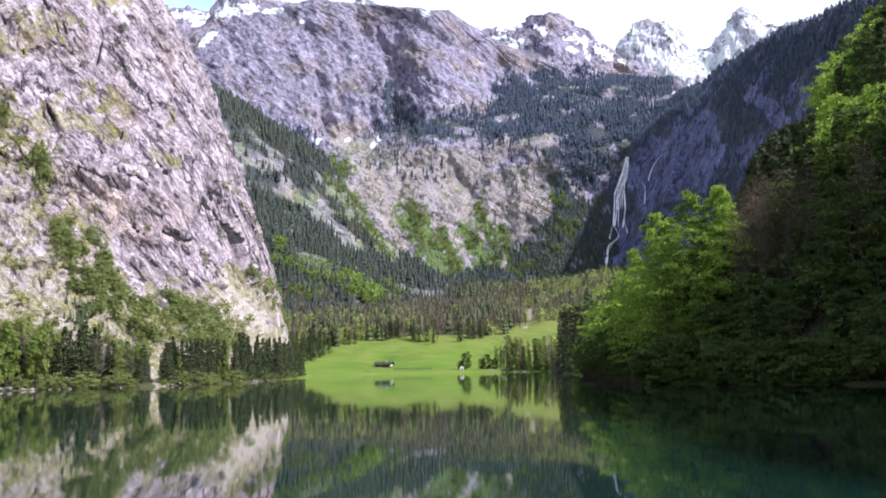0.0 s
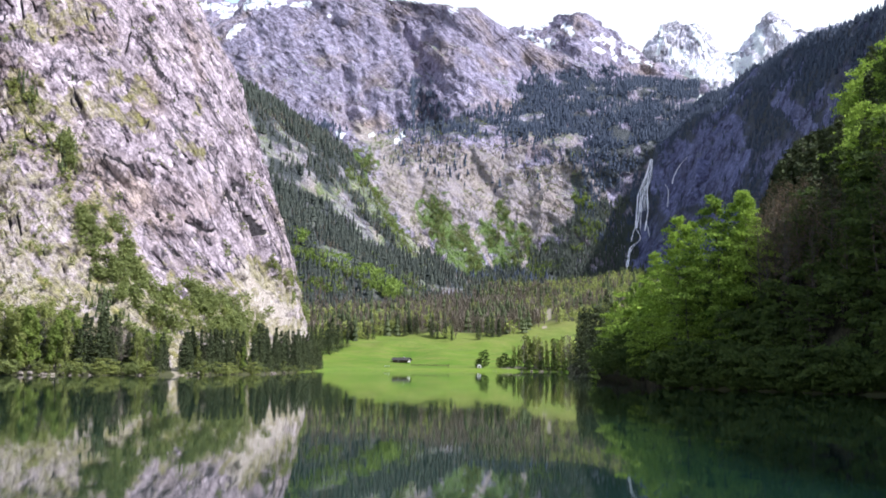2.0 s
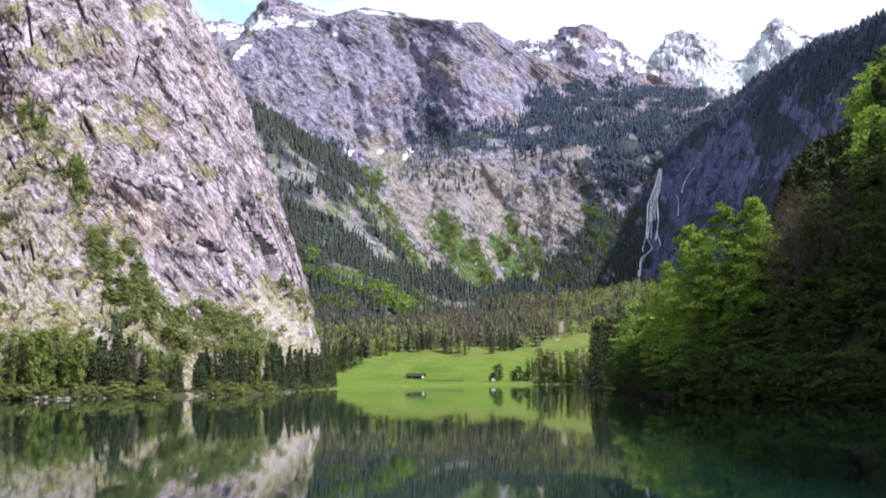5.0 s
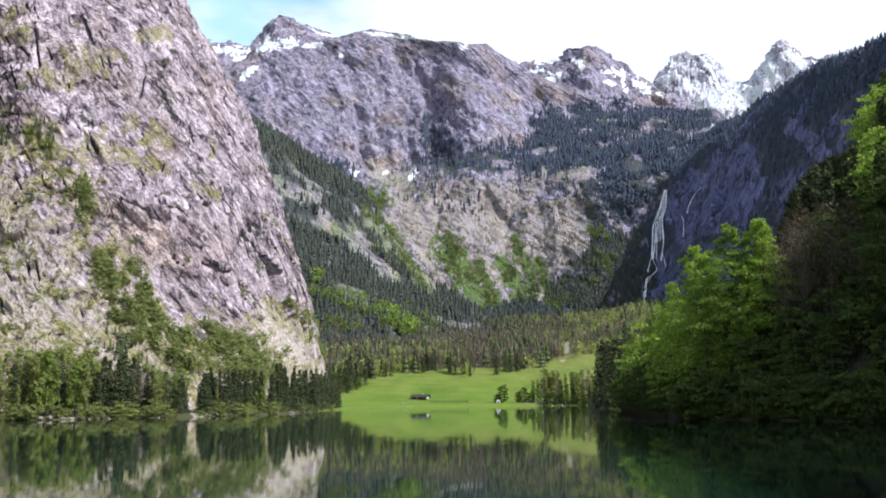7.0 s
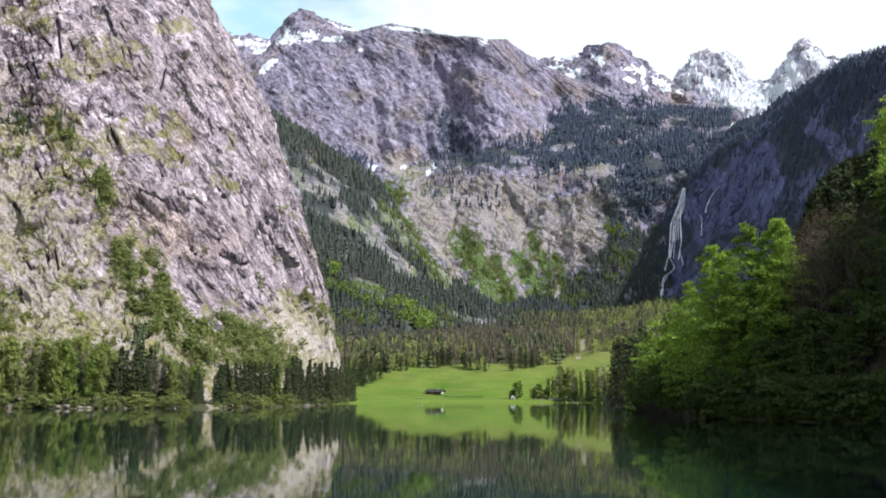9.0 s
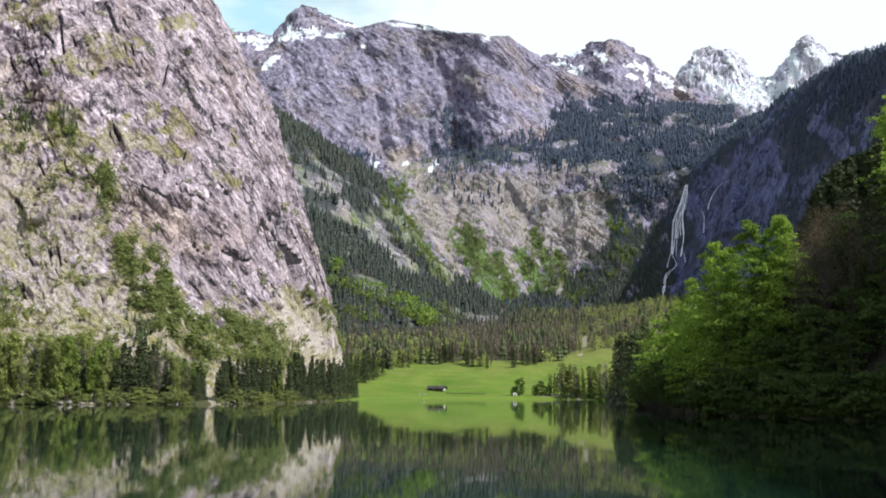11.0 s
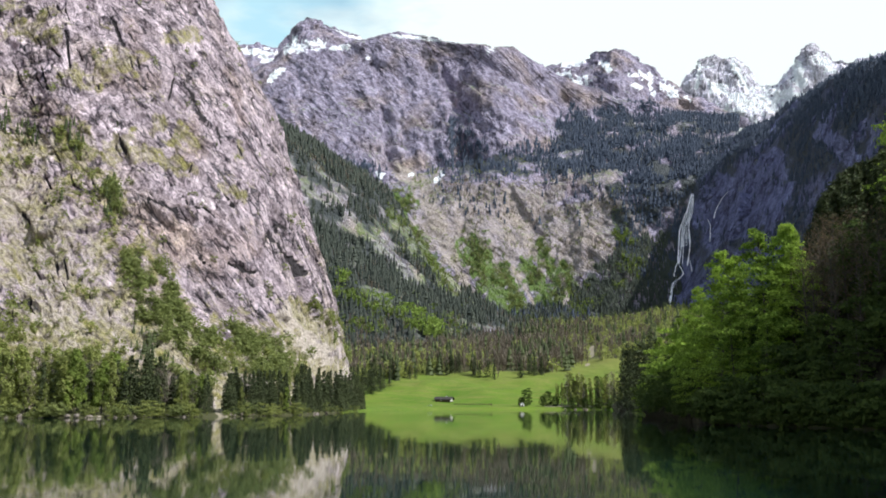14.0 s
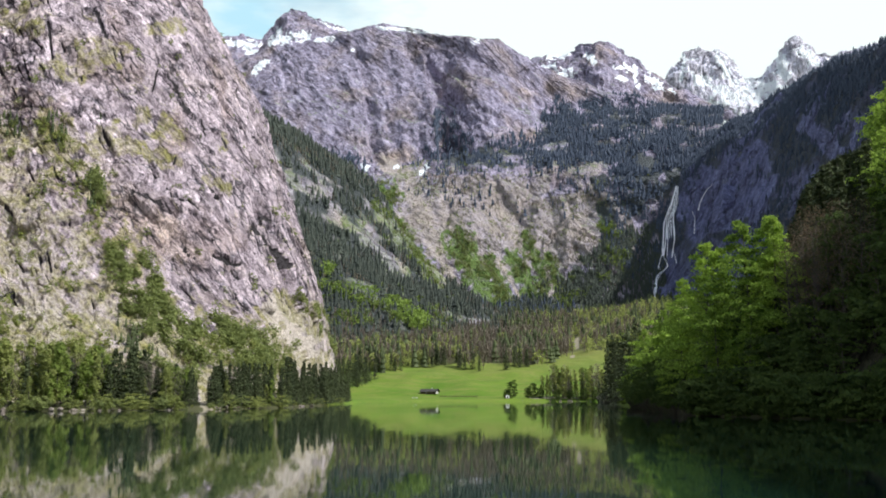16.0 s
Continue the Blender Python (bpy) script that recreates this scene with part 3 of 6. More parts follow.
# the great back wall: foot, lower wall, bench, upper wall, crest, back
BACK = [
    [B(-16.01, 2.29, 2300), B(-10.52, 2.95, 2300), B(-6.15, 3.60, 2350), B(-1.42, 3.91, 2400), B(1.73, 3.90, 2450), B(4.85, 4.03, 2500), B(8.23, 4.29, 2550), B(11.23, 4.39, 2600)],
    [B(-16.15, 6.59, 2500), B(-10.60, 7.33, 2500), B(-6.18, 7.69, 2500), B(-1.39, 7.69, 2560), B(1.77, 7.04, 2600), B(4.92, 7.30, 2600), B(8.33, 7.54, 2640), B(11.35, 7.44, 2650)],
    [B(-16.34, 12.14, 2850), B(-10.70, 12.34, 2850), B(-6.21, 11.95, 2800), B(-1.37, 12.27, 2800), B(1.84, 12.07, 2820), B(5.03, 12.30, 2800), B(8.47, 12.02, 2720), B(11.54, 12.33, 2700)],
    [B(-16.38, 13.36, 3100), B(-10.72, 13.28, 3050), B(-6.22, 13.05, 3050), B(-1.36, 13.53, 3080), B(1.87, 13.95, 3150), B(5.08, 14.32, 3200), B(8.56, 14.78, 3250), B(12.85, 14.82, 3300)],
    [B(-15.91, 17.95, 3400), B(-11.79, 18.33, 3300), B(-6.91, 18.63, 3300), B(-1.99, 18.66, 3350), B(1.27, 17.38, 3450), B(4.15, 15.90, 3500), B(8.59, 15.79, 3550), B(12.87, 15.33, 3600)],
    [B(-13.87, 18.47, 3500), B(-13.35, 19.13, 3450), B(-12.78, 19.64, 3420), B(-11.33, 19.71, 3400), B(-9.87, 19.89, 3390), B(-8.24, 20.19, 3390), B(-6.60, 20.59, 3400), B(-4.79, 20.55, 3420),
     B(-2.97, 20.31, 3440), B(-1.45, 20.24, 3470), B(0.09, 20.15, 3500), B(0.94, 19.34, 3550), B(1.78, 18.47, 3600), B(2.96, 17.33, 3650), B(4.17, 16.46, 3700)],
    [B(-14.62, 16.82, 4000), B(-13.36, 17.19, 4000), B(-10.32, 17.62, 4000), B(-6.91, 18.02, 4000), B(-3.30, 17.74, 4000), B(-0.36, 17.41, 4000), B(1.59, 16.75, 4100), B(4.15, 15.90, 4100)],
]


def back_folds(az, el):
    """Buttresses and gullies of the wall, in metres away from the eye."""
    up = smooth(el, 12.2, 13.4)
    a = az - 0.32 * (18 - el)
    w = 0.35 * fbm(np.stack([az / 0.8, el / 0.8, 0 * az + 7], 1), 4)
    one = az - np.interp(el, [13.0, 15.34, 16.77, 18.82, 20.21], [-3.2, -3.27, -3.8, -3.98, -5.0]) + w   # from the great corner
    two = az - np.interp(el, [13.0, 15.59, 18.29, 19.82], [-6.9, -7.3, -7.71, -8.39]) + w                 # from the gully beside it
    hi = np.interp(one, [-8.0, -0.7, -0.06, 0.06, 0.5, 2.6, 3.6, 5.0, 7.0], [0, -10, -35, 125, 120, -20, -60, -30, 0])
    hi = hi + np.interp(two, [-5.0, -2.0, -0.06, 0.06, 0.9, 1.6], [0, -16, -12, 14, 0, 0]) + 24 * fbm(np.stack([a / 1.1, el / 3.5, 0 * az + 11], 1), 4)
    b = az + 0.28 * (9 - el) + 1.1 * fbm(np.stack([az / 1.7, el / 2.4, 0 * az], 1), 3)
    a = a + 0.5 * fbm(np.stack([az / 1.5, el / 1.5, 0 * az + 3], 1), 3)
    lo = np.interp(b, [-6, -3.4, -2.9, -1.6, -0.9, 0.6, 1.1, 2.3, 2.8, 4.2, 4.8, 6.5, 9.5, 12], [0, -40, 30, -40, 45, -50, 40, -45, 55, -40, 30, -30, 60, 0])
    return up * hi + (1 - up) * 0.16 * lo * smooth(el, 3.5, 6)


BENCH_WOOD = [(4.13, 14.51, 12.83, 14.37, 1.6), (7.25, 12.84, 11.26, 12.95, 1.5), (12.86, 14.97, 15.23, 14.93, 0.8), (6.13, 11.96, 6.81, 8.20, 0.6), (8.15, 11.88, 9.58, 8.43, 1.5), (-2.2, 13.3, 3.0, 13.4, 0.6),
              (3.30, 4.20, 5.82, 6.04, 1.2), (-2.9, 14.9, -1.6, 13.4, 0.5), (-9.2, 12.9, -7.9, 12.3, 0.5)]
BACK_TURF = [(-6.52, 10.15, -3.79, 6.59, 0.7), (-2.09, 8.64, 0.32, 4.53, 0.8), (-0.44, 7.69, 0.65, 5.47, 0.4), (0.99, 7.68, 2.53, 5.14, 0.6), (1.80, 8.93, 2.86, 6.08, 0.3),
             (6.09, 10.40, 6.35, 8.52, 0.3), (3.04, 7.65, 3.64, 6.07, 0.3), (-9.41, 11.75, -6.20, 11.16, 0.7), (-3.31, 5.49, -0.47, 4.38, 0.6),
             ]
BACK_SOIL = [(-6.22, 13.05, -4.76, 12.28, 0.45), (-4.76, 11.80, -3.31, 8.33, 0.55), (-3.31, 8.01, -1.41, 5.33, 0.25), 
             (0.22, 10.52, 1.79, 7.98, 0.35), (2.06, 4.83, 3.33, 6.08, 0.45), (-7.46, 8.94, -5.22, 6.75, 0.25), (2.72, 6.87, 3.96, 6.07, 0.4), (-1.07, 8.96, 0.96, 5.31, 0.1), (0.20, 7.68, 1.74, 4.84, 0.12), (-0.42, 10.53, 0.21, 8.94, 0.25), (-2.34, 9.91, -1.71, 8.96, 0.3)]
BACK_SNOW = [(-7.50, 12.78, -7.25, 12.76, 0.16), (-5.70, 12.84, -5.50, 12.78, 0.1), (-4.15, 12.50, -3.79, 12.94, 0.13), (-12.78, 19.49, -10.85, 19.79, 0.25),
             (-13.07, 18.42, -13.69, 17.78, 0.17), (-10.20, 19.64, -9.22, 19.73, 0.12), (-8.23, 19.18, -8.10, 19.16, 0.08), (-6.60, 20.40, -2.97, 20.16, 0.09), (-1.16, 19.63, -0.93, 19.71, 0.12)]
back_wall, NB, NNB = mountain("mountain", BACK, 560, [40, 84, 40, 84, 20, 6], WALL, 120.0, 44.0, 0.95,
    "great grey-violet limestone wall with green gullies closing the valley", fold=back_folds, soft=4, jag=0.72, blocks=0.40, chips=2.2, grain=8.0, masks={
    "wood": lambda v, n: 0.8 * strips(v, BENCH_WOOD, wob=0.8, grain=0.7) * clumps(v, 110, -0.25, 0.05),
    "turf": lambda v, n: np.maximum(0.8 * strips(v, BACK_TURF, wob=0.8, grain=0.45), 0.42 * ledges(v, n, 160.0)),
    "soil": lambda v, n: np.maximum(0.7 * strips(v, BACK_SOIL, wob=0.5), 0.55 * strip(v, -3.63, 9.9, 5.2, 9.2, 2.7, wob=0.6, grain=1.5)), "snow": lambda v, n: strips(v, BACK_SNOW, wob=0.8, grain=0.2)})

# the summit on the wall's crest, and the snowy ridge behind it
HORN = [
    [B(-13.69, 17.48, 3450), B(-12.43, 18.45, 3400), B(-10.83, 18.83, 3380), B(-9.21, 19.03, 3400), B(-7.58, 19.23, 3450)],
    [B(-13.31, 18.86, 3520), B(-12.40, 19.90, 3480), B(-11.02, 20.03, 3450), B(-9.55, 19.84, 3460), B(-7.91, 19.83, 3500)],
    [B(-13.16, 19.44, 3600), B(-12.61, 20.43, 3580), B(-11.86, 21.31, 3560), B(-11.37, 21.24, 3560), B(-10.88, 21.09, 3560), B(-10.22, 20.84, 3560), B(-9.56, 20.57, 3560), B(-8.90, 20.35, 3570), B(-8.24, 20.06, 3580)],
    [B(-13.13, 18.11, 3900), B(-11.74, 19.09, 3900), B(-10.96, 19.12, 3900), B(-9.53, 18.87, 3900), B(-8.22, 18.60, 3900)],
]
HORN_SNOW = [(-12.78, 19.52, -10.85, 19.85, 0.28), (-12.31, 20.03, -12.40, 19.66, 0.2), (-10.19, 19.58, -9.22, 19.73, 0.15), (-10.87, 20.94, -9.56, 20.45, 0.05), (-9.56, 20.39, -8.24, 20.12, 0.08)]
horn, NH, NNH = mountain("mountain", HORN, 130, [26, 40, 8], WALL, 90.0, 32.0, 0.3, "small brown-grey summit with a belt of snow", soft=0, jag=0.65, chips=3.0, grain=4.0, masks={
    "turf": lambda v, n: 0.35 * ledges(v, n, 120.0), "soil": NONE, "snow": lambda v, n: 0.62 * strips(v, HORN_SNOW, wob=1.0, grain=0.2)})
RIDGE = [
    [B(-18.00, 15.70, 3900), B(-15.84, 15.84, 3900), B(-14.27, 15.92, 3900), B(-12.06, 16.33, 3900)],
    [B(-18.10, 18.10, 4100), B(-15.92, 18.26, 4100), B(-14.34, 18.20, 4100), B(-12.11, 18.47, 4100)],
    [B(-18.13, 18.93, 4250), B(-16.12, 19.38, 4250), B(-14.70, 19.53, 4250), B(-12.13, 19.31, 4250)],
    [B(-18.07, 17.50, 4500), B(-16.06, 17.64, 4500), B(-14.64, 17.73, 4500), B(-12.10, 17.86, 4500)],
]
RIDGE_SNOW = [(-15.96, 19.21, -13.42, 19.25, 0.16), (-15.63, 19.03, -14.37, 19.25, 0.12), (-14.21, 18.96, -13.40, 18.56, 0.22), (-14.17, 17.91, -13.53, 17.73, 0.2), (-14.64, 17.43, -14.03, 18.37, 0.12)]
ridge, NG, NNG = mountain("mountain", RIDGE, 110, [30, 40, 8], WALL, 90.0, 35.0, 0.3, "far dark ridge streaked with snow", soft=2, masks={
    "turf": NONE, "soil": NONE, "snow": lambda v, n: 0.75 * strips(v, RIDGE_SNOW, wob=1.0, grain=0.2)})

# summit block behind the bench
MID = [
    [B(0.28, 16.16, 3650), B(3.51, 15.61, 3600), B(6.69, 15.34, 3600), B(9.81, 15.11, 3650), B(13.45, 14.86, 3700)],
    [B(0.46, 18.01, 3850), B(3.55, 17.61, 3750), B(5.79, 17.52, 3680), B(8.93, 16.68, 3800), B(12.87, 15.33, 3800)],
    [B(0.80, 19.07, 4050), B(2.53, 18.75, 4000), B(4.35, 19.11, 3950), B(5.07, 19.56, 3920), B(5.91, 19.64, 3900), B(6.74, 19.44, 3920), B(7.36, 18.83, 3950), B(9.12, 17.70, 3980), B(11.23, 15.99, 4000)],
    [B(0.79, 18.00, 4300), B(3.87, 17.91, 4300), B(5.82, 18.43, 4300), B(7.71, 17.73, 4300), B(11.05, 15.40, 4300)],
]
MID_SNOW = [(1.13, 18.85, 1.77, 18.44, 0.18), (2.09, 18.03, 3.56, 18.29, 0.16), (3.06, 17.63, 4.36, 17.80, 0.3), (3.24, 18.79, 4.22, 18.87, 0.2), (1.61, 18.65, 2.26, 18.12, 0.13),
            (4.01, 16.52, 4.48, 16.11, 0.16), (5.50, 18.69, 5.75, 18.50, 0.2), (7.07, 17.52, 7.54, 17.37, 0.14), (7.56, 18.04, 8.18, 17.76, 0.2),
            (8.80, 17.36, 9.41, 16.87, 0.24), (8.01, 17.41, 8.31, 16.93, 0.1), (7.51, 16.28, 7.73, 16.36, 0.12), (6.93, 18.07, 7.56, 17.98, 0.1), (10.02, 16.67, 10.32, 16.47, 0.08)]
mid_peak, NM, NNM = mountain("mountain", MID, 200, [26, 56, 6], WALL, 110.0, 42.0, 0.3, "brown-grey rock summit with patches of old snow", soft=1, jag=0.72, chips=4.0, grain=4.0,
    fold=lambda az, el: np.interp(az, [3, 5.2, 6.0, 8, 10], [40, 20, -35, 30, 0]), masks={
    "turf": lambda v, n: 0.35 * ledges(v, n, 160.0), "soil": NONE, "snow": lambda v, n: 0.8 * strips(v, MID_SNOW, wob=1.0, grain=0.2)})

FARP = [
    [B(9.19, 15.06, 4400), B(11.03, 14.94, 4400), B(12.55, 14.84, 4400), B(14.04, 14.73, 4400), B(16.38, 14.54, 4400), B(18.65, 14.33, 4400), B(21.39, 14.04, 4400)],
    [B(9.56, 16.71, 4500), B(10.99, 17.81, 4500), B(12.67, 17.68, 4500), B(14.27, 16.35, 4500), B(16.54, 17.60, 4500), B(18.81, 17.06, 4500), B(21.57, 16.73, 4500)],
    [B(9.75, 16.93, 4620), B(10.35, 17.92, 4620), B(11.12, 18.75, 4620), B(11.95, 18.69, 4620), B(12.77, 18.38, 4620), B(13.46, 17.61, 4620), B(14.30, 17.00, 4620), B(15.66, 17.58, 4620),
     B(16.75, 18.74, 4620), B(17.50, 18.14, 4620), B(18.43, 17.86, 4620), B(19.99, 17.84, 4620), B(21.62, 17.57, 4620)],
    [B(9.68, 15.79, 4800), B(11.28, 17.19, 4800), B(12.65, 17.08, 4800), B(14.16, 16.06, 4800), B(16.64, 16.72, 4800), B(18.36, 16.54, 4800), B(21.53, 16.17, 4800)],
]
FAR_SNOW = [(14.27, 16.35, 15.86, 15.76, 0.75), (12.62, 16.49, 13.80, 15.94, 0.3), (11.07, 15.85, 12.89, 15.81, 0.18), (11.43, 17.18, 12.18, 16.82, 0.2),
            (10.86, 18.42, 10.66, 17.23, 0.14), (12.70, 18.27, 13.25, 17.03, 0.2), (15.98, 17.96, 16.21, 16.76, 0.25), (17.15, 18.12, 17.70, 17.48, 0.25), (14.47, 17.37, 15.36, 17.37, 0.15)]
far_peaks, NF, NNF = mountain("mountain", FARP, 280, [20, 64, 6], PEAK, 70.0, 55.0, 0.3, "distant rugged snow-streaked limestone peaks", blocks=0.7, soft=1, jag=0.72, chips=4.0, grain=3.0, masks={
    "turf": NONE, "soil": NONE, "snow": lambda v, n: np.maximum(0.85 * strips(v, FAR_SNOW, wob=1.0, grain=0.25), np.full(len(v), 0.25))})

SLABS = [(11.6, 11.2, 14.6, 12.9, 0.75), (11.6, 9.6, 14.2, 11.2, 1.2), (17.3, 14.2, 18.6, 12.6, 0.45)]   # bare leaning slabs
RIGHT = [
    [B(7.90, 3.53, 2620), B(9.40, 3.20, 2500), B(11.75, 2.57, 2200), B(15.17, 1.93, 1800), B(20.59, 1.43, 1300), B(27.92, 0.94, 900)],
    [B(9.27, 8.44, 2660), B(11.10, 8.68, 2560), B(13.51, 9.49, 2300), B(16.99, 9.89, 1950), B(22.51, 10.92, 1450), B(29.87, 10.97, 1050)],
    [B(10.37, 12.02, 2700), B(12.49, 13.49, 2640), B(14.60, 13.94, 2450), B(17.85, 15.13, 2100), B(22.86, 16.00, 1600), B(30.42, 17.23, 1200)],
    [B(12.84, 14.52, 3000), B(15.25, 15.23, 2900), B(16.01, 15.75, 2600), B(18.11, 17.20, 2250), B(21.64, 17.79, 1850), B(30.74, 20.78, 1350)],
    [B(13.41, 14.03, 3600), B(16.96, 14.63, 3400), B(18.69, 15.05, 3200), B(21.53, 16.17, 2900), B(25.54, 17.00, 2400), B(33.98, 19.52, 1900)],
]
right_wall, NR, NNR = mountain("mountain", RIGHT, 300, [60, 80, 66, 6], SHADE_ROCK, 110.0, 34.0, -0.25, "shaded blue-grey wooded rock wall beside the waterfall", blocks=0.6, jag=0.5, chips=2.0, grain=7.0, masks={
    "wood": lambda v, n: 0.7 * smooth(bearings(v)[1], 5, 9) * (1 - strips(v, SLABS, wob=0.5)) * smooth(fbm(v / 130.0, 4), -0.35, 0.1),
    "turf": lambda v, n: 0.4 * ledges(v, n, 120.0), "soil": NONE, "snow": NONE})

# wooded shoulder below the wall
SHOULDER = [
    [B(-15.38, 1.53, 1150), B(-12.35, 1.86, 1150), B(-9.27, 2.34, 1180), B(-6.77, 2.72, 1280), B(-4.26, 3.13, 1400), B(-1.42, 3.41, 1550), B(2.04, 3.58, 1720), B(3.91, 3.63, 1850)],
    [B(-15.48, 4.75, 1400), B(-12.43, 5.11, 1400), B(-9.63, 5.46, 1450), B(-7.11, 5.48, 1500), B(-4.58, 5.01, 1580), B(-1.41, 4.38, 1700), B(1.73, 3.96, 1800), B(3.60, 3.70, 1880)],
    [B(-15.64, 9.69, 1700), B(-12.54, 9.79, 1720), B(-9.69, 8.91, 1760), B(-7.45, 8.00, 1800), B(-4.74, 6.59, 1800), B(-1.57, 5.11, 1800), B(1.58, 4.15, 1850), B(3.44, 3.73, 1900)],
    [B(-16.41, 14.28, 1950), B(-13.60, 14.42, 1980), B(-11.04, 13.27, 2030), B(-8.46, 11.76, 2080), B(-6.19, 9.11, 2080), B(-2.99, 6.12, 1950), B(1.26, 4.21, 1900), B(3.29, 3.76, 1920)],
    [B(-16.50, 16.86, 2150), B(-14.60, 16.15, 2150), B(-12.03, 14.79, 2180), B(-9.44, 13.25, 2230), B(-6.85, 11.85, 2280), B(-4.27, 7.70, 2150), B(0.79, 4.34, 1980), B(3.13, 3.79, 1980)],
    [B(-16.41, 14.28, 2500), B(-14.52, 13.76, 2500), B(-11.97, 12.31, 2500), B(-9.40, 11.12, 2500), B(-6.83, 9.90, 2450), B(-4.26, 6.12, 2400), B(0.79, 3.59, 2200), B(3.13, 3.58, 2200)],
]
BARE_SLOPE = [(-11.6, 12.1, -9.6, 11.3, 0.4), (-9.1, 10.4, -8.7, 9.8, 0.3), (-7.2, 8.8, -5.2, 7.0, 0.35), (-6.4, 10.4, -3.0, 6.2, 0.5)]
SH_TURF = [(-6.52, 10.15, -3.31, 6.43, 0.7), (-10.59, 6.70, -2.99, 4.54, 1.5), (-8.10, 9.25, -7.79, 9.88, 0.6), (-13.30, 15.05, -6.85, 11.63, 0.5)]
shoulder, NS, NNS = mountain("mountain", SHOULDER, 280, [36, 44, 48, 36, 6], SLOPEROCK, 90.0, 26.0, 0.3, "wooded rocky shoulder below the great wall", blocks=0.5, chips=2.0, grain=6.0, masks={
    "wood": lambda v, n: 0.85 * (1 - strips(v, BARE_SLOPE, wob=0.6)) * clumps(v, 70, -0.4, 0.0),
    "turf": lambda v, n: np.maximum.reduce([0.55 * strips(v, SH_TURF, wob=0.7), 0.35 * ledges(v, n, 120.0, 0.35, 0.6), 0.34 * clumps(v + 500, 60)]),
    "soil": lambda v, n: 0.6 * strips(v, [(-6.51, 9.90, -5.06, 7.06, 0.2), (-3.95, 7.70, -1.41, 5.17, 0.2)]), "snow": NONE})

# near wooded bank; the unseen part past bearing 40 is raised to shade it
HILL = [
    [B(5.6, -0.26, 700), B(6.1, -0.31, 600), B(7.0, -0.43, 427), B(8.5, -0.76, 240), B(11, -0.99, 186), B(14, -1.05, 174), B(18, -1.14, 162), B(24, -1.2, 151), B(40, -1.4, 132), B(56, -3, 80), B(70, -4, 45), B(120, -4, 45)],
    [B(5.9, 0.0, 720), B(6.4, 0.3, 620), B(7.5, 0.9, 450), B(9.2, 1.6, 265), B(11.8, 2.4, 215), B(15, 3.2, 192), B(19, 4.5, 178), B(25, 6, 168), B(42, 12, 150), B(56, 18, 120), B(69, 27, 98), B(120, 24, 90)],
    [B(6.5, 0.3, 780), B(7.2, 0.7, 700), B(8.6, 1.4, 560), B(11.0, 3.0, 420), B(14, 5, 330), B(17.5, 8.0, 290), B(21.5, 11, 260), B(27, 14.5, 245), B(44, 26, 205), B(56, 33, 198), B(68, 46, 195), B(120, 42, 200)],
    [B(7.5, 0.4, 900), B(8.5, 0.9, 860), B(10.5, 1.5, 760), B(13, 3.0, 620), B(16.5, 6, 520), B(20.5, 11, 440), B(24, 15.5, 400), B(31, 20, 380), B(46, 27, 335), B(58, 31, 325), B(70, 43, 305), B(120, 38, 300)],
    [B(9, 0.4, 1000), B(10, 0.5, 1000), B(12, 0.5, 1000), B(15, 0.5, 1000), B(19, 1, 980), B(24, 4, 900), B(30, 10, 800), B(36, 17, 680), B(50, 20, 600), B(66, 24, 600), B(84, 28, 600), B(120, 28, 600)],
]
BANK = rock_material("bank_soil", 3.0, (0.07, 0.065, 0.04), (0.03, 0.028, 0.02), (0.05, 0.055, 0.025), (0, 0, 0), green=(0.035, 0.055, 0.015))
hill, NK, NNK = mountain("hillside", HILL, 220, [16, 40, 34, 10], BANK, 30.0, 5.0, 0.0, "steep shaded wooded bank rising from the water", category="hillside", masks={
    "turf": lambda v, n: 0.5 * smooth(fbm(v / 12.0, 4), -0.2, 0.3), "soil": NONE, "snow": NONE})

# ---- woods ----
def conifer(sides, tiers, seed):
    """A spruce, 1 high: a jagged cone in tiers."""
    r = np.random.default_rng(seed)
    rings = []
    for k in range(tiers):
        z = 0.06 + 0.9 * k / tiers
        w = 0.19 * (1 - z) ** 0.85 + 0.015
        rings += [(z, w), (z + 0.62 * 0.9 / tiers, w * 0.5)]
    v = [[[math.cos(6.283 * (i + 0.5 * (j // 2 % 2)) / sides) * w * (1 + 0.5 * (r.random() - 0.5)), math.sin(6.283 * (i + 0.5 * (j // 2 % 2)) / sides) * w * (1 + 0.5 * (r.random() - 0.5)), z - 0.03 * r.random()]
          for i in range(sides)] for j, (z, w) in enumerate(rings)]
    v = np.array(v).reshape(-1, 3)
    n = len(rings)
    f = []
    for j in range(n - 1):
        for i in range(sides):
            a, b = j * sides + i, j * sides + (i + 1) % sides
            f += [(a, b, b + sides), (a, b + sides, a + sides)]
    top = len(v)
    v = np.vstack([v, [0, 0, 1.0]])
    f += [((n - 1) * sides + i, (n - 1) * sides + (i + 1) % sides, top) for i in range(sides)]
    return v, np.array(f)


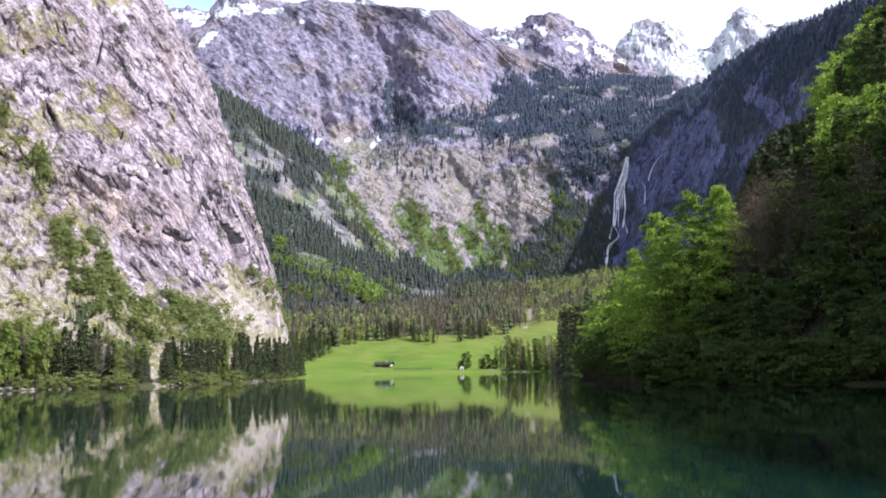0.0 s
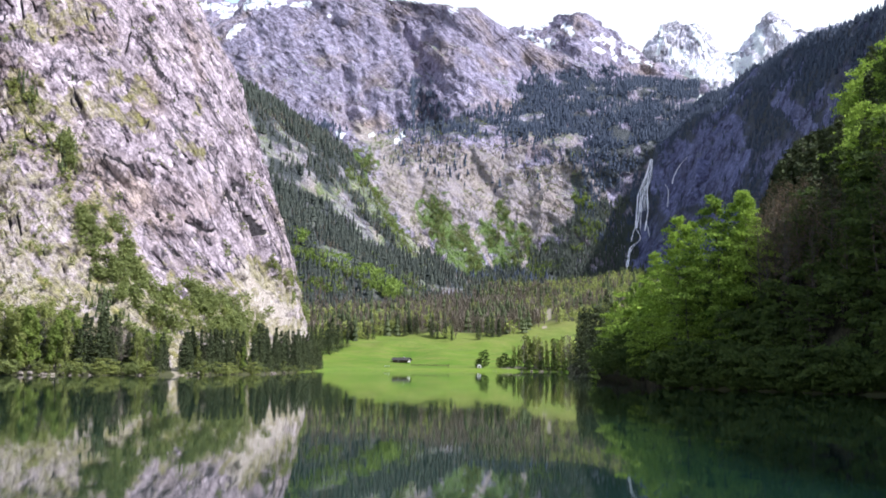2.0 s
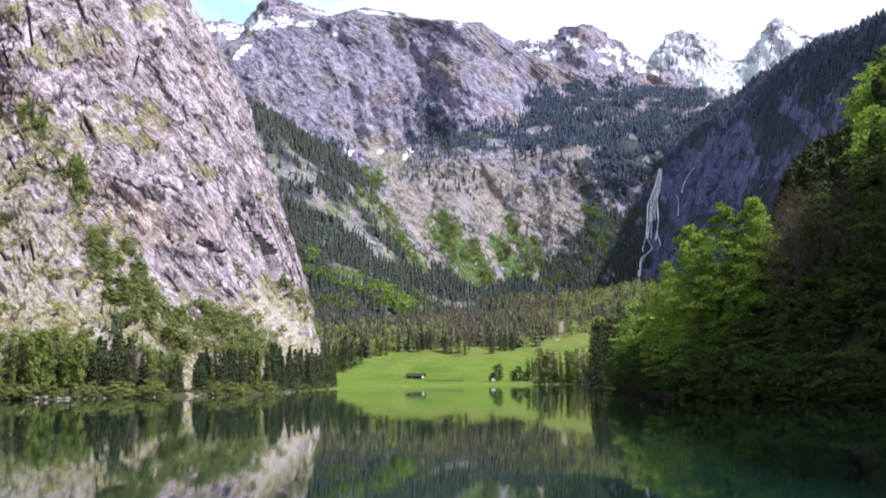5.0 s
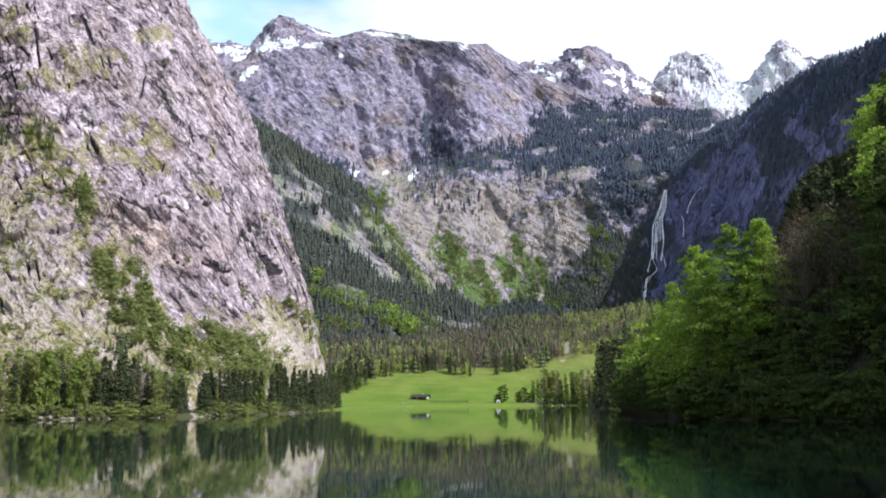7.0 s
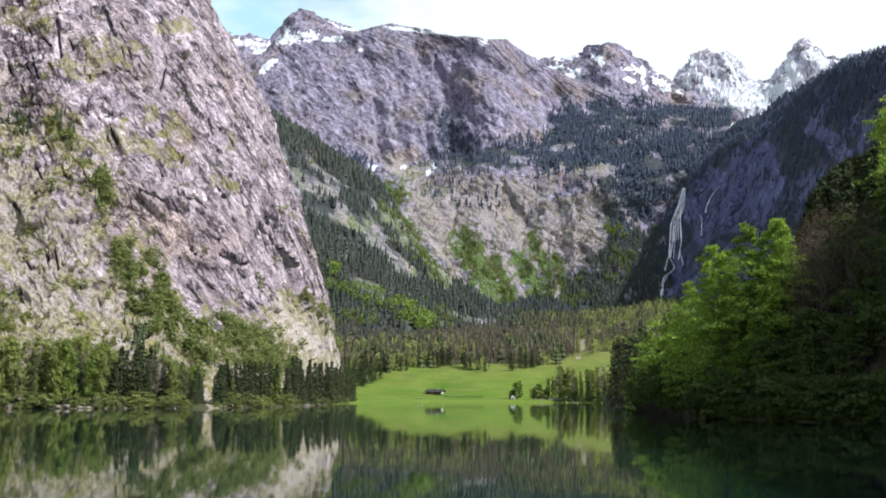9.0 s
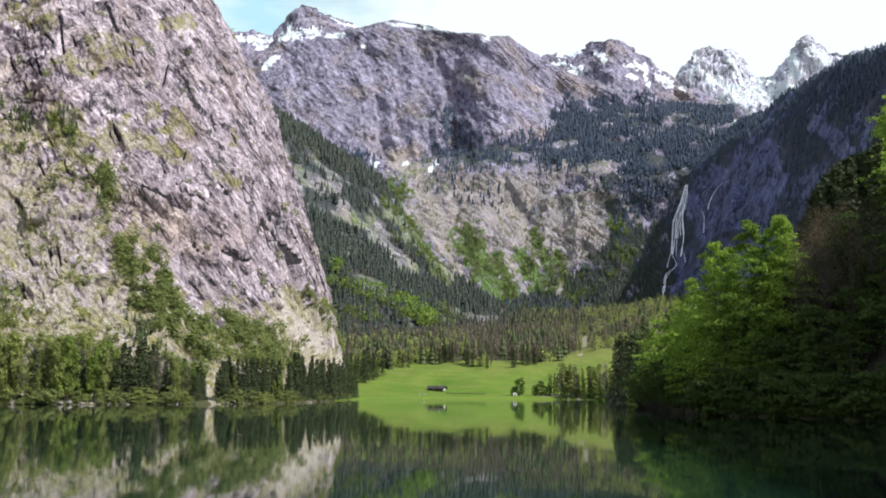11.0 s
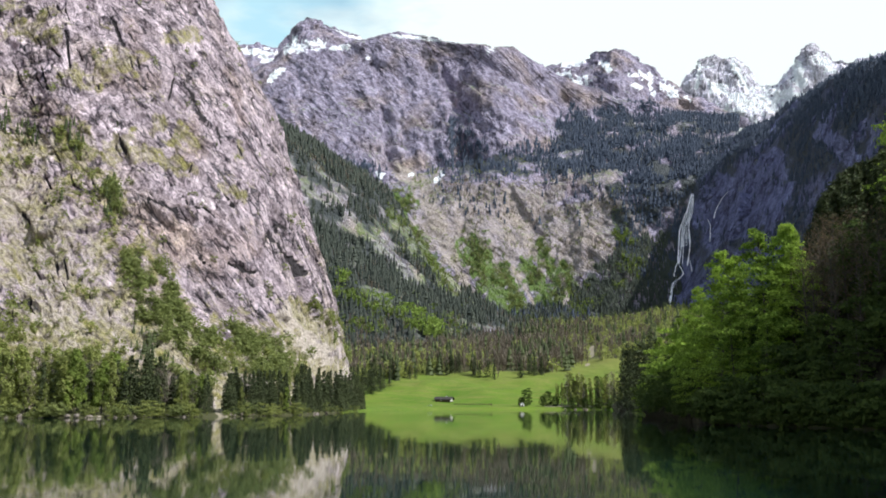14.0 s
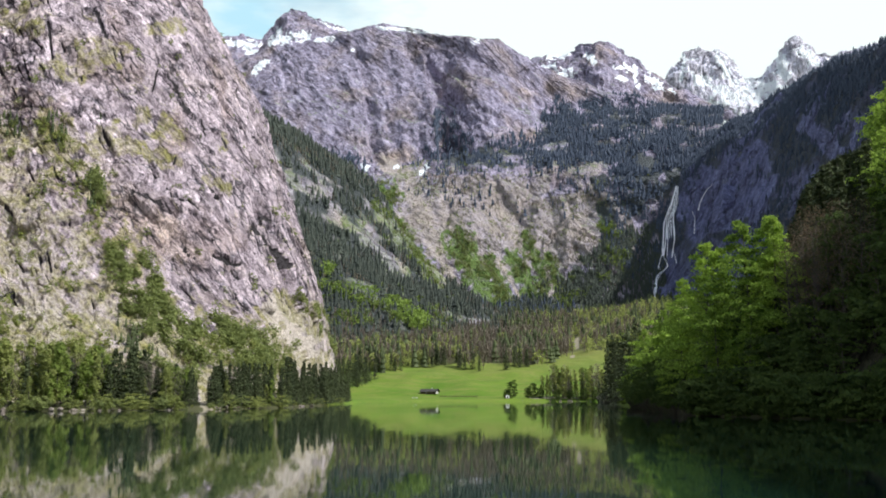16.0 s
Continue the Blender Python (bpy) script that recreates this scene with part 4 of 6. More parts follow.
def leafy(count, size, seed, lumps=7):
    """A broadleaved tree, 1 high: sprays of leaves in uneven lumps."""
    r = np.random.default_rng(seed)
    c = np.stack([r.normal(0, 0.13, lumps), r.normal(0, 0.13, lumps), r.uniform(0.3, 0.82, lumps)], 1)
    k = r.integers(0, lumps, count)
    d = r.normal(size=(count, 3))
    d /= np.linalg.norm(d, axis=1)[:, None]
    p = c[k] + d * (0.17 * r.random((count, 1)) ** 0.4) * np.array([1, 1, 0.85])
    n = d + r.normal(0, 0.6, (count, 3)) + [0, 0, 0.5]
    return sprays(p, n, size, r)


def sprays(p, n, size, r):
    """Bent four-cornered sprays at points p, facing n."""
    n = n / np.linalg.norm(n, axis=1)[:, None]
    a = np.cross(n, r.normal(size=n.shape))
    a /= np.linalg.norm(a, axis=1)[:, None]
    b = np.cross(n, a)
    s = size * r.uniform(0.6, 1.3, (len(p), 1))
    q = np.stack([p - a * s, p - b * s * 0.6 + n * s * 0.25, p + a * s, p + b * s * 0.6 + n * s * 0.2], 1)
    f = np.arange(len(p) * 4).reshape(-1, 4)
    return q.reshape(-1, 3), f


def twiggy(count, seed):
    """A leafless tree, 1 high: a brush of thin upright twigs on a stem."""
    r = np.random.default_rng(seed)
    v, f = [], []
    for k in range(count):
        a, z0 = r.uniform(0, 6.283), r.uniform(0.15, 0.75)
        ln, w = r.uniform(0.12, 0.3), r.uniform(0.012, 0.03)
        x, y = math.cos(a), math.sin(a)
        out = 0.2 * (1 - z0 * 0.6) * r.uniform(0.4, 1)
        v += [(-y * w, x * w, z0), (y * w, -x * w, z0), (x * out, y * out, z0 + ln)]
        f.append((3 * k, 3 * k + 1, 3 * k + 2))
    v += [(-0.012, 0, 0), (0.012, 0, 0), (0, 0.0, 1.0), (0, -0.012, 0), (0, 0.012, 0), (0, 0, 0.98)]
    f += [(3 * count, 3 * count + 1, 3 * count + 2), (3 * count + 3, 3 * count + 4, 3 * count + 5)]
    return np.array(v), np.array(f)


def wood(name, pos, height, kinds, mat, label, category="forest", flat=1.0):
    """Many trees as one mesh."""
    vs, fs, off = [], [], 0
    pick = rng.integers(0, len(kinds), len(pos))
    for k, (tv, tf) in enumerate(kinds):
        idx = np.where(pick == k)[0]
        if not len(idx):
            continue
        a = rng.uniform(0, 6.283, len(idx))
        h = height[idx]
        w = h * rng.uniform(0.8, 1.25, len(idx)) * flat
        x = tv[None, :, 0] * np.cos(a)[:, None] - tv[None, :, 1] * np.sin(a)[:, None]
        y = tv[None, :, 0] * np.sin(a)[:, None] + tv[None, :, 1] * np.cos(a)[:, None]
        v = np.stack([x * w[:, None], y * w[:, None], np.broadcast_to(tv[None, :, 2], x.shape) * h[:, None]], -1) + pos[idx][:, None]
        f = tf[None] + (np.arange(len(idx)) * len(tv))[:, None, None] + off
        vs.append(v.reshape(-1, 3))
        fs.append(f.reshape(-1, tf.shape[1]))
        off += len(idx) * len(tv)
    return tagged(new(name, mesh_of(name, np.concatenate(vs), np.concatenate(fs), mat, False)), label, category, kind="stuff")


def sow(net, count, density, sink=0.3):
    """Random places on a net, as dense as density(points) says."""
    c = 0.25 * (net[:-1, :-1] + net[1:, :-1] + net[:-1, 1:] + net[1:, 1:])
    e1, e2 = net[:-1, 1:] - net[:-1, :-1], net[1:, :-1] - net[:-1, :-1]
    area = np.linalg.norm(np.cross(e1, e2), axis=2).ravel()
    w = area * density(c.reshape(-1, 3))
    i = rng.choice(len(w), count, p=w / w.sum())
    p = c.reshape(-1, 3)[i] + e1.reshape(-1, 3)[i] * rng.uniform(-0.5, 0.5, (count, 1)) + e2.reshape(-1, 3)[i] * rng.uniform(-0.5, 0.5, (count, 1))
    p[:, 2] -= sink
    return p


FAR_SPRUCE = [conifer(4, 2, k) for k in range(4)]
SLOPE_SPRUCE = [conifer(5, 3, 10 + k) for k in range(5)]
MID_SPRUCE = [conifer(6, 4, 20 + k) for k in range(4)]
FAR_LEAFY = [leafy(22, 0.105, 40 + k) for k in range(4)]
MID_LEAFY = [leafy(46, 0.08, 50 + k) for k in range(4)]
TWIGGY = [twiggy(26, 60 + k) for k in range(4)]


def heights(n, lo, hi):
    return rng.uniform(lo, hi, n)


YOUNG = leaf_material("bright_young_leaves", (0.13, 0.20, 0.04), (0.34, 0.44, 0.10), 0.45)

# spruces on the bench and the crest of the back wall
p = sow(NB, 8600, lambda v: clumps(v, 95, -0.25, 0.12) * np.maximum.reduce([
    strips(v, [(4.13, 14.51, 12.83, 14.37, 1.7), (7.25, 12.84, 11.26, 12.95, 1.6), (12.86, 14.97, 15.23, 14.93, 0.8)]),
    0.5 * strips(v, [(-2.98, 13.85, 3.47, 13.60, 0.9), (-2.9, 15.2, -1.6, 13.4, 0.6)]), 0.35 * strip(v, -11.35, 13.26, -7.50, 12.72, 0.6),
    0.5 * strips(v, [(6.13, 11.96, 6.81, 8.20, 0.9), (7.71, 7.55, 8.89, 5.98, 1.0)]), 0.9 * strip(v, 8.15, 11.88, 9.58, 8.43, 1.6), 0.10 * strip(v, -3.63, 12.12, 5.33, 11.36, 1.5),
    0.6 * strip(v, -4.26, 4.39, 5.16, 4.34, 0.8)]))
wood("spruce_forest", p, heights(len(p), 9, 30) * rng.uniform(0.7, 1.0, len(p)), FAR_SPRUCE, HAZE_SPRUCE, "dark spruces scattered over the high rock bench")
p = sow(NB, 2600, lambda v: clumps(v, 90, -0.5, -0.1) * strips(v, [(3.30, 4.20, 5.82, 6.04, 1.3), (5.17, 4.80, 8.60, 6.60, 1.6), (6.48, 7.58, 8.36, 8.47, 0.8), (0.96, 4.78, 4.87, 4.93, 0.5)], wob=0.6))
wood("spruce_forest", p, heights(len(p), 12, 22), FAR_SPRUCE, SLOPE, "dense dark spruces at the foot of the wall")
p = sow(NB, 700, lambda v: clumps(v + 40, 70, -0.15, 0.15) * strips(v, [(3.7, 5.2, 5.6, 7.0, 0.7), (5.4, 6.6, 6.8, 7.6, 0.6), (6.0, 9.8, 6.6, 9.0, 0.4)], wob=0.6))
wood("beech_wood", p, heights(len(p), 9, 17), FAR_LEAFY, BEECH, "fresh green broadleaved wood at the foot of the wall")
p = sow(NB, 260, lambda v: strips(v, [(-3.30, 20.31, 0.16, 20.03, 0.12), (6.71, 15.95, 12.88, 15.42, 0.3)]))
wood("spruce_forest", p, heights(len(p), 10, 20), FAR_SPRUCE, HAZE_SPRUCE, "thin row of spruces along the wall's crest")
p = sow(NB, 3200, lambda v: clumps(v, 60) * np.maximum(strips(v, BACK_TURF[:8], wob=0.7), 0.10 * strip(v, -2.99, 10.54, 5.90, 9.16, 3.0)))
wood("scrub", p, heights(len(p), 5, 13), FAR_LEAFY, SHRUB, "bright green scrub in the gullies of the wall", "scrub", 1.2)
p = sow(NB, 1900, lambda v: clumps(v + 70, 70, -0.1, 0.2) * np.maximum(strips(v, [(-3.6, 11.6, 5.5, 11.0, 1.0), (3.2, 10.5, 6.0, 6.8, 1.2)]), 0.35 * strip(v, -4.0, 9.0, 5.5, 8.0, 2.2)))
wood("leafless_wood", p, heights(len(p), 7, 14), TWIGGY, BARE, "grey-brown leafless trees scattered over the lower wall", "wood", 1.2)
# spruces on the shaded wall
p = sow(NR, 9800, lambda v: clumps(v, 110, -0.4, 0.05) * (1 - 0.94 * strips(v, SLABS, wob=0.5)) * np.maximum(0.45 * smooth(bearings(v)[1], 6, 12), strips(v, [(12.86, 15.12, 16.47, 16.30, 0.9), (17.07, 16.67, 22.71, 17.70, 1.8), (10.93, 12.36, 13.74, 14.60, 0.6)])))
wood("spruce_forest", p, heights(len(p), 10, 20), FAR_SPRUCE, HAZE_SPRUCE, "dark spruces on the shaded rock wall")
# the shoulder
p = sow(NS, 5600, lambda v: clumps(v, 70, -0.25, 0.1) * (1 - 0.93 * strips(v, BARE_SLOPE, wob=0.6)))
wood("spruce_forest", p, heights(len(p), 12, 26) * rng.uniform(0.45, 1.0, len(p)), SLOPE_SPRUCE, SLOPE, "dark spruces covering the rocky shoulder")
p = sow(NS, 1700, lambda v: strips(v, [(-10.9, 8.6, -6.5, 6.6, 0.55), (-6.5, 6.6, -1.6, 4.75, 0.35), (-13.2, 15.3, -8.2, 12.2, 0.4), (-10.4, 9.6, -8.8, 8.6, 0.5)], wob=0.5))
wood("spruce_forest", p, heights(len(p), 15, 27) * rng.uniform(0.55, 1.0, len(p)), SLOPE_SPRUCE, SLOPE, "dense tall spruces in dark bands across the shoulder")
p = sow(NS, 620, lambda v: clumps(v, 45, 0.05, 0.3) * np.maximum(strips(v, [(-10.56, 4.82, -3.63, 4.23, 1.2), (-9.97, 6.71, -8.06, 5.47, 0.7)]), 0.4 * strips(v, SH_TURF[:1])))
wood("beech_wood", p, heights(len(p), 10, 18), FAR_LEAFY, BEECH, "fresh green beeches among the spruces of the slope")
p = sow(NS, 240, lambda v: clumps(v + 90, 40, -0.05, 0.15) * strips(v, [(-8.38, 5.78, -4.26, 3.91, 0.5), (-9.33, 6.56, -8.06, 5.78, 0.4)]))
wood("beech_wood", p, heights(len(p), 14, 21), FAR_LEAFY, YOUNG, "bright young beeches in clumps on the lower slope")
p = sow(NS, 2300, lambda v: clumps(v + 300, 60, -0.1, 0.15) * np.maximum(strips(v, [(-9.29, 3.58, -1.10, 3.60, 1.0), (-12.65, 14.15, -6.85, 11.63, 0.5)]), 0.28))

wood("leafless_wood", p, heights(len(p), 9, 16), TWIGGY, BARE, "reddish-brown leafless trees among the spruces of the slope", "wood")
p = sow(NS, 900, lambda v: clumps(v, 45, -0.3, 0.1) * strips(v, [(-6.35, 10.3, -3.6, 6.7, 0.5), (-3.9, 6.6, -2.4, 5.7, 0.25)], wob=0.5))
wood("scrub", p, heights(len(p), 3, 9), FAR_LEAFY, SHRUB, "yellow-green scrub on the grassy slope below the wall", "scrub", 1.2)


# valley woods behind the meadow
def on_floor(n, az, r0, r1, keep=None):
    a, r = rng.uniform(*az, n), rng.uniform(r0, r1, n)
    end = meadow_end(a)
    x, y = r * np.sin(np.radians(a)), r * np.cos(np.radians(a))
    v = np.stack([x, y, valley(a, r) - 0.5], 1)
    ok = (r > end + rng.uniform(-6, 14, n)) & ((np.abs(a - 4.5) > 0.22) | (r > 1480))   # the path stays open
    if keep is not None:
        ok &= keep(v, a, r)
    return v[ok]


p = on_floor(4600, (-9.5, 9), 930, 1900, lambda v, a, r: (fbm(v / 90, 3) > -0.2) & (rng.random(len(a)) < smooth(-a, -12, -3)))
wood("leafless_wood", p, heights(len(p), 14, 25), TWIGGY, BARE, "grey-brown leafless wood behind the meadow", "wood", 1.1)
p = on_floor(2600, (-10, 13), 880, 2300, lambda v, a, r: fbm(v / 70 + 5, 3) > 0.02)
wood("spruce_forest", p, heights(len(p), 12, 27), MID_SPRUCE, NEEDLES, "dark spruces behind the meadow")
p = on_floor(1100, (-9.5, 13), 860, 2000, lambda v, a, r: fbm(v / 60 + 9, 3) > 0.12 - 0.12 * (a > 5))
wood("beech_wood", p, heights(len(p), 9, 17), MID_LEAFY, BEECH, "green broadleaved trees behind the meadow")
p = np.concatenate([on_floor(2500, (-1, 13), 980, 2000, lambda v, a, r: (fbm(v / 60 + 2, 3) > -0.15) & (rng.random(len(a)) < smooth(a, -1, 7))), on_floor(1500, (-10, -1), 900, 1500, lambda v, a, r: fbm(v / 60 + 2, 3) > 0.0)])
wood("budding_wood", p, heights(len(p), 10, 19), MID_LEAFY, OLIVE, "olive-green budding wood on the slope behind the meadow", "wood")
# scrub on the cliff
p = sow(NL, 2600, lambda v: clumps(v, 11, -0.1, 0.2) * np.maximum(strips(v, [
    (-20.59, 7.36, -18.87, 3.47, 0.7), (-19.65, 5.88, -17.02, 1.37, 1.3), (-22.15, 11.50, -21.80, 10.32, 0.3), (-24.34, 13.12, -24.00, 12.26, 0.3),
    (-16.05, 3.51, -12.35, 1.70, 0.8), (-9.76, 3.58, -9.11, 2.34, 0.15)]), 0.006 + 0.16 * strip(v, -17.85, 3.79, -12.6, 2.0, 1.4)))
wood("scrub", p, heights(len(p), 2.0, 8.0) * rng.uniform(0.35, 1.0, len(p)), MID_LEAFY, SHRUB, "green bushes clinging to the foot of the cliff", "scrub", 1.25)
p = sow(NL, 1700, lambda v: clumps(v, 16) * np.maximum.reduce([strips(v, [(-26.81, 2.44, -23.49, 1.33, 1.6), (-22.96, 1.92, -20.36, 0.76, 1.1), (-16.63, 2.90, -12.6, 1.7, 1.0), (-11.58, 5.81, -9.61, 4.20, 0.3)], wob=0.7),
    0.09 * strip(v, -26.74, 10.29, -23.38, 4.57, 3.2), 0.3 * strip(v, -24.44, 14.00, -21.90, 9.41, 0.7)]))
wood("scrub", p, heights(len(p), 1.5, 7.0) * rng.uniform(0.4, 1.0, len(p)), MID_LEAFY, OLIVE, "dull olive bushes scattered over the lower cliff", "scrub", 1.1)
p = sow(NL, 140, lambda v: np.maximum(strips(v, [(-24.47, 14.44, -23.84, 13.46, 0.4), (-22.30, 11.49, -21.93, 10.01, 0.5), (-27.55, 14.56, -26.40, 13.82, 0.5), (-20.18, 3.45, -18.96, 1.96, 0.6)]), 0.0015))
wood("spruce_forest", p, heights(len(p), 2.5, 6), MID_SPRUCE, NEEDLES, "small dark spruces on ledges of the cliff")

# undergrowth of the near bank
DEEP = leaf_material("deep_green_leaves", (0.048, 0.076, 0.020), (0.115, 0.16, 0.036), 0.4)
BANK_LEAFY = [leafy(80, 0.06, 80 + k) for k in range(4)]
p = sow(NK, 1050, lambda v: (bearings(v)[0] < 31) * (np.hypot(v[:, 0], v[:, 1]) < 430))
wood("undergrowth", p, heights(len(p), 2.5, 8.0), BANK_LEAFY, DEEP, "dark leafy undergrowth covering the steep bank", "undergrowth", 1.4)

# ---- single trees ----
BARK, _n, _l, _p = material("grey_bark", 0.95, 0.1)
_g = _n.new("ShaderNodeNewGeometry").outputs["Position"]
_l.new(mix(_n, _l, ramp(_n, _l, noise_at(_n, _l, _g, 3.0, 5, 0.6, (1, 1, 0.3)), 0.3, 0.7), (0.04, 0.033, 0.028), (0.17, 0.15, 0.13)), _p.inputs["Base Color"])
PALE_BARK, _n, _l, _p = material("pale_bark", 0.9, 0.1)
_g = _n.new("ShaderNodeNewGeometry").outputs["Position"]
_l.new(mix(_n, _l, ramp(_n, _l, noise_at(_n, _l, _g, 3.0, 5, 0.6, (1, 1, 0.3)), 0.3, 0.7), (0.16, 0.14, 0.11), (0.36, 0.33, 0.28)), _p.inputs["Base Color"])
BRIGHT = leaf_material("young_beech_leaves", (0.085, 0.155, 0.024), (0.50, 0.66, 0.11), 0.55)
BROWN = leaf_material("brown_budding_twigs", (0.11, 0.075, 0.045), (0.25, 0.175, 0.105), 0.2)


def tube(path, radii, sides=5):
    """A tapered limb along a path."""
    p = np.array(path, float)
    t = np.gradient(p, axis=0)
    t /= np.linalg.norm(t, axis=1)[:, None]
    a = np.cross(t, [0.31, 0.77, 0.55])
    a /= np.linalg.norm(a, axis=1)[:, None]
    b = np.cross(t, a)
    ang = np.arange(sides) * 2 * math.pi / sides
    v = p[:, None] + np.array(radii)[:, None, None] * (np.cos(ang)[None, :, None] * a[:, None] + np.sin(ang)[None, :, None] * b[:, None])
    k = np.arange(len(p) * sides).reshape(len(p), sides)
    f = np.stack([k[:-1], np.roll(k, -1, 1)[:-1], np.roll(k, -1, 1)[1:], k[1:]], -1).reshape(-1, 4)
    return v.reshape(-1, 3), f


def joined(pieces):
    vs, fs, off = [], [], 0
    for v, f in pieces:
        vs.append(v)
        fs.append(f + off)
        off += len(v)
    return np.concatenate(vs), np.concatenate(fs)


def broadleaf(name, label, seed, leaf, boughs=46, per=70, size=0.017, spread=0.24, first=0.14, mat_bark=None, bare=False, group="", stems=1, cone=False):
    """A broadleaved tree, 1 high, of boughs that carry flat sprays of leaves."""
    r = np.random.default_rng(seed)
    root = tagged(new(name), label, "bush" if "bush" in name or "shrub" in name else "tree", group)
    wood_bits, pts, nrm = [], [], []
    for s in range(stems):
        lean = r.normal(0, 0.035 if stems == 1 else 0.12, 2)
        zs = np.linspace(-0.03, 0.95, 9)
        bend = np.cumsum(r.normal(0, 0.006, (9, 2)), 0)
        stem = np.stack([lean[0] * zs + bend[:, 0], lean[1] * zs + bend[:, 1], zs], 1)
        wood_bits.append(tube(stem, np.linspace(0.0055 if bare else 0.0125, 0.0015, 9) / stems ** 0.5, 6))
        for k in range(boughs // stems):
            z = first + (0.97 - first) * (k + r.random()) / (boughs // stems)
            u = (z - first) / (1 - first)
            reach = spread * (0.30 + 1.05 * math.sin(math.pi * (0.13 + 0.83 * u)) ** 0.8) * r.uniform(0.6, 1.15)
            if cone:
                reach = spread * (1.2 * (1 - u) ** 0.8 + 0.06) * min(1.0, 0.6 + 2.2 * u) * r.uniform(0.45, 1.25)
            az = k * 2.4 + r.normal(0, 0.5)
            t = np.linspace(0, 1, 5)
            x0 = np.array([np.interp(z, zs, stem[:, 0]), np.interp(z, zs, stem[:, 1])])
            rise = r.uniform(0.15, 0.5) if not bare else r.uniform(0.6, 1.3)
            bough = np.stack([x0[0] + math.cos(az) * reach * t, x0[1] + math.sin(az) * reach * t, z + reach * (rise * t - 0.28 * t * t * (not bare))], 1)
            bough[1:-1] += r.normal(0, 0.006, (3, 3))
            wood_bits.append(tube(bough[::2], np.linspace(0.004, 0.0008, 5)[::2] * (1.2 - u), 3))
            n = int(per * (0.6 + 0.6 * reach / spread))
            f = r.uniform(0.25, 1.05, n) ** 0.8
            c = np.stack([np.interp(f, t, bough[:, i]) for i in range(3)], 1)
            side = r.normal(0, 1, (n, 1)) * reach * 0.26 * (1.15 - 0.6 * f[:, None])
            c += side * np.array([-math.sin(az), math.cos(az), 0]) + r.normal(0, max(0.011, 0.6 / boughs), (n, 3)) * ([1, 1, 0.9] if cone else 1.0) - np.abs(side) * [0, 0, 0.22]
            pts.append(c)
            nrm.append(r.normal(0, 0.7, (n, 3)) + [0.65 * math.cos(az), 0.65 * math.sin(az), 0.7])
    part("trunk", mesh_of("trunk", *joined(wood_bits), mat_bark or BARK), root, "grey tapering trunk with limbs")
    part("crown", mesh_of("crown", *sprays(np.concatenate(pts), np.concatenate(nrm), size, r), leaf, False), root, "")
    return root


def airy_tree(name, label, seed, leaf, lumps, width, per=20, size=0.045, group="", mat_bark=None):
    """An open broadleaved tree, 1 high: loose lumps of leaves up a thin stem, each on its own limb."""
    r = np.random.default_rng(seed)
    root = tagged(new(name), label, "tree", group)
    zs = np.linspace(-0.03, 0.96, 7)
    stem = np.stack([np.cumsum(r.normal(0, 0.008, 7)), np.cumsum(r.normal(0, 0.008, 7)), zs], 1)
    limbs, pts, nrm = [tube(stem, np.linspace(0.011, 0.0015, 7), 5)], [], []
    for k in range(lumps):
        z = 0.14 + 0.8 * (k + r.random()) / lumps
        reach = width * (1.15 - z) ** 0.7 * r.uniform(0.1, 1.0)
        a = r.uniform(0, 6.283)
        x0, y0 = np.interp(z, zs, stem[:, 0]), np.interp(z, zs, stem[:, 1])
        c = np.array([x0 + math.cos(a) * reach, y0 + math.sin(a) * reach, z])
        limbs.append(tube([(x0, y0, z - 0.4 * reach - 0.01), tuple(0.5 * (c + [x0, y0, z - 0.2 * reach])), tuple(c)], (0.004, 0.003, 0.001), 3))
        d = r.normal(size=(per, 3))
        d /= np.linalg.norm(d, axis=1)[:, None]
        pts.append(c + d * r.uniform(0.35, 1.0, (per, 1)) * np.array([0.55, 0.55, 0.6]) * (0.5 * width + 0.02) * r.uniform(0.7, 1.3))
        nrm.append(d + r.normal(0, 0.45, (per, 3)) + [0.2 * math.cos(a), 0.2 * math.sin(a), 0.6])
    part("trunk", mesh_of("trunk", *joined(limbs), mat_bark or BARK), root, "thin grey trunk with limbs")
    part("crown", mesh_of("crown", *sprays(np.concatenate(pts), np.concatenate(nrm), size, r), leaf, False), root, "")
    return root


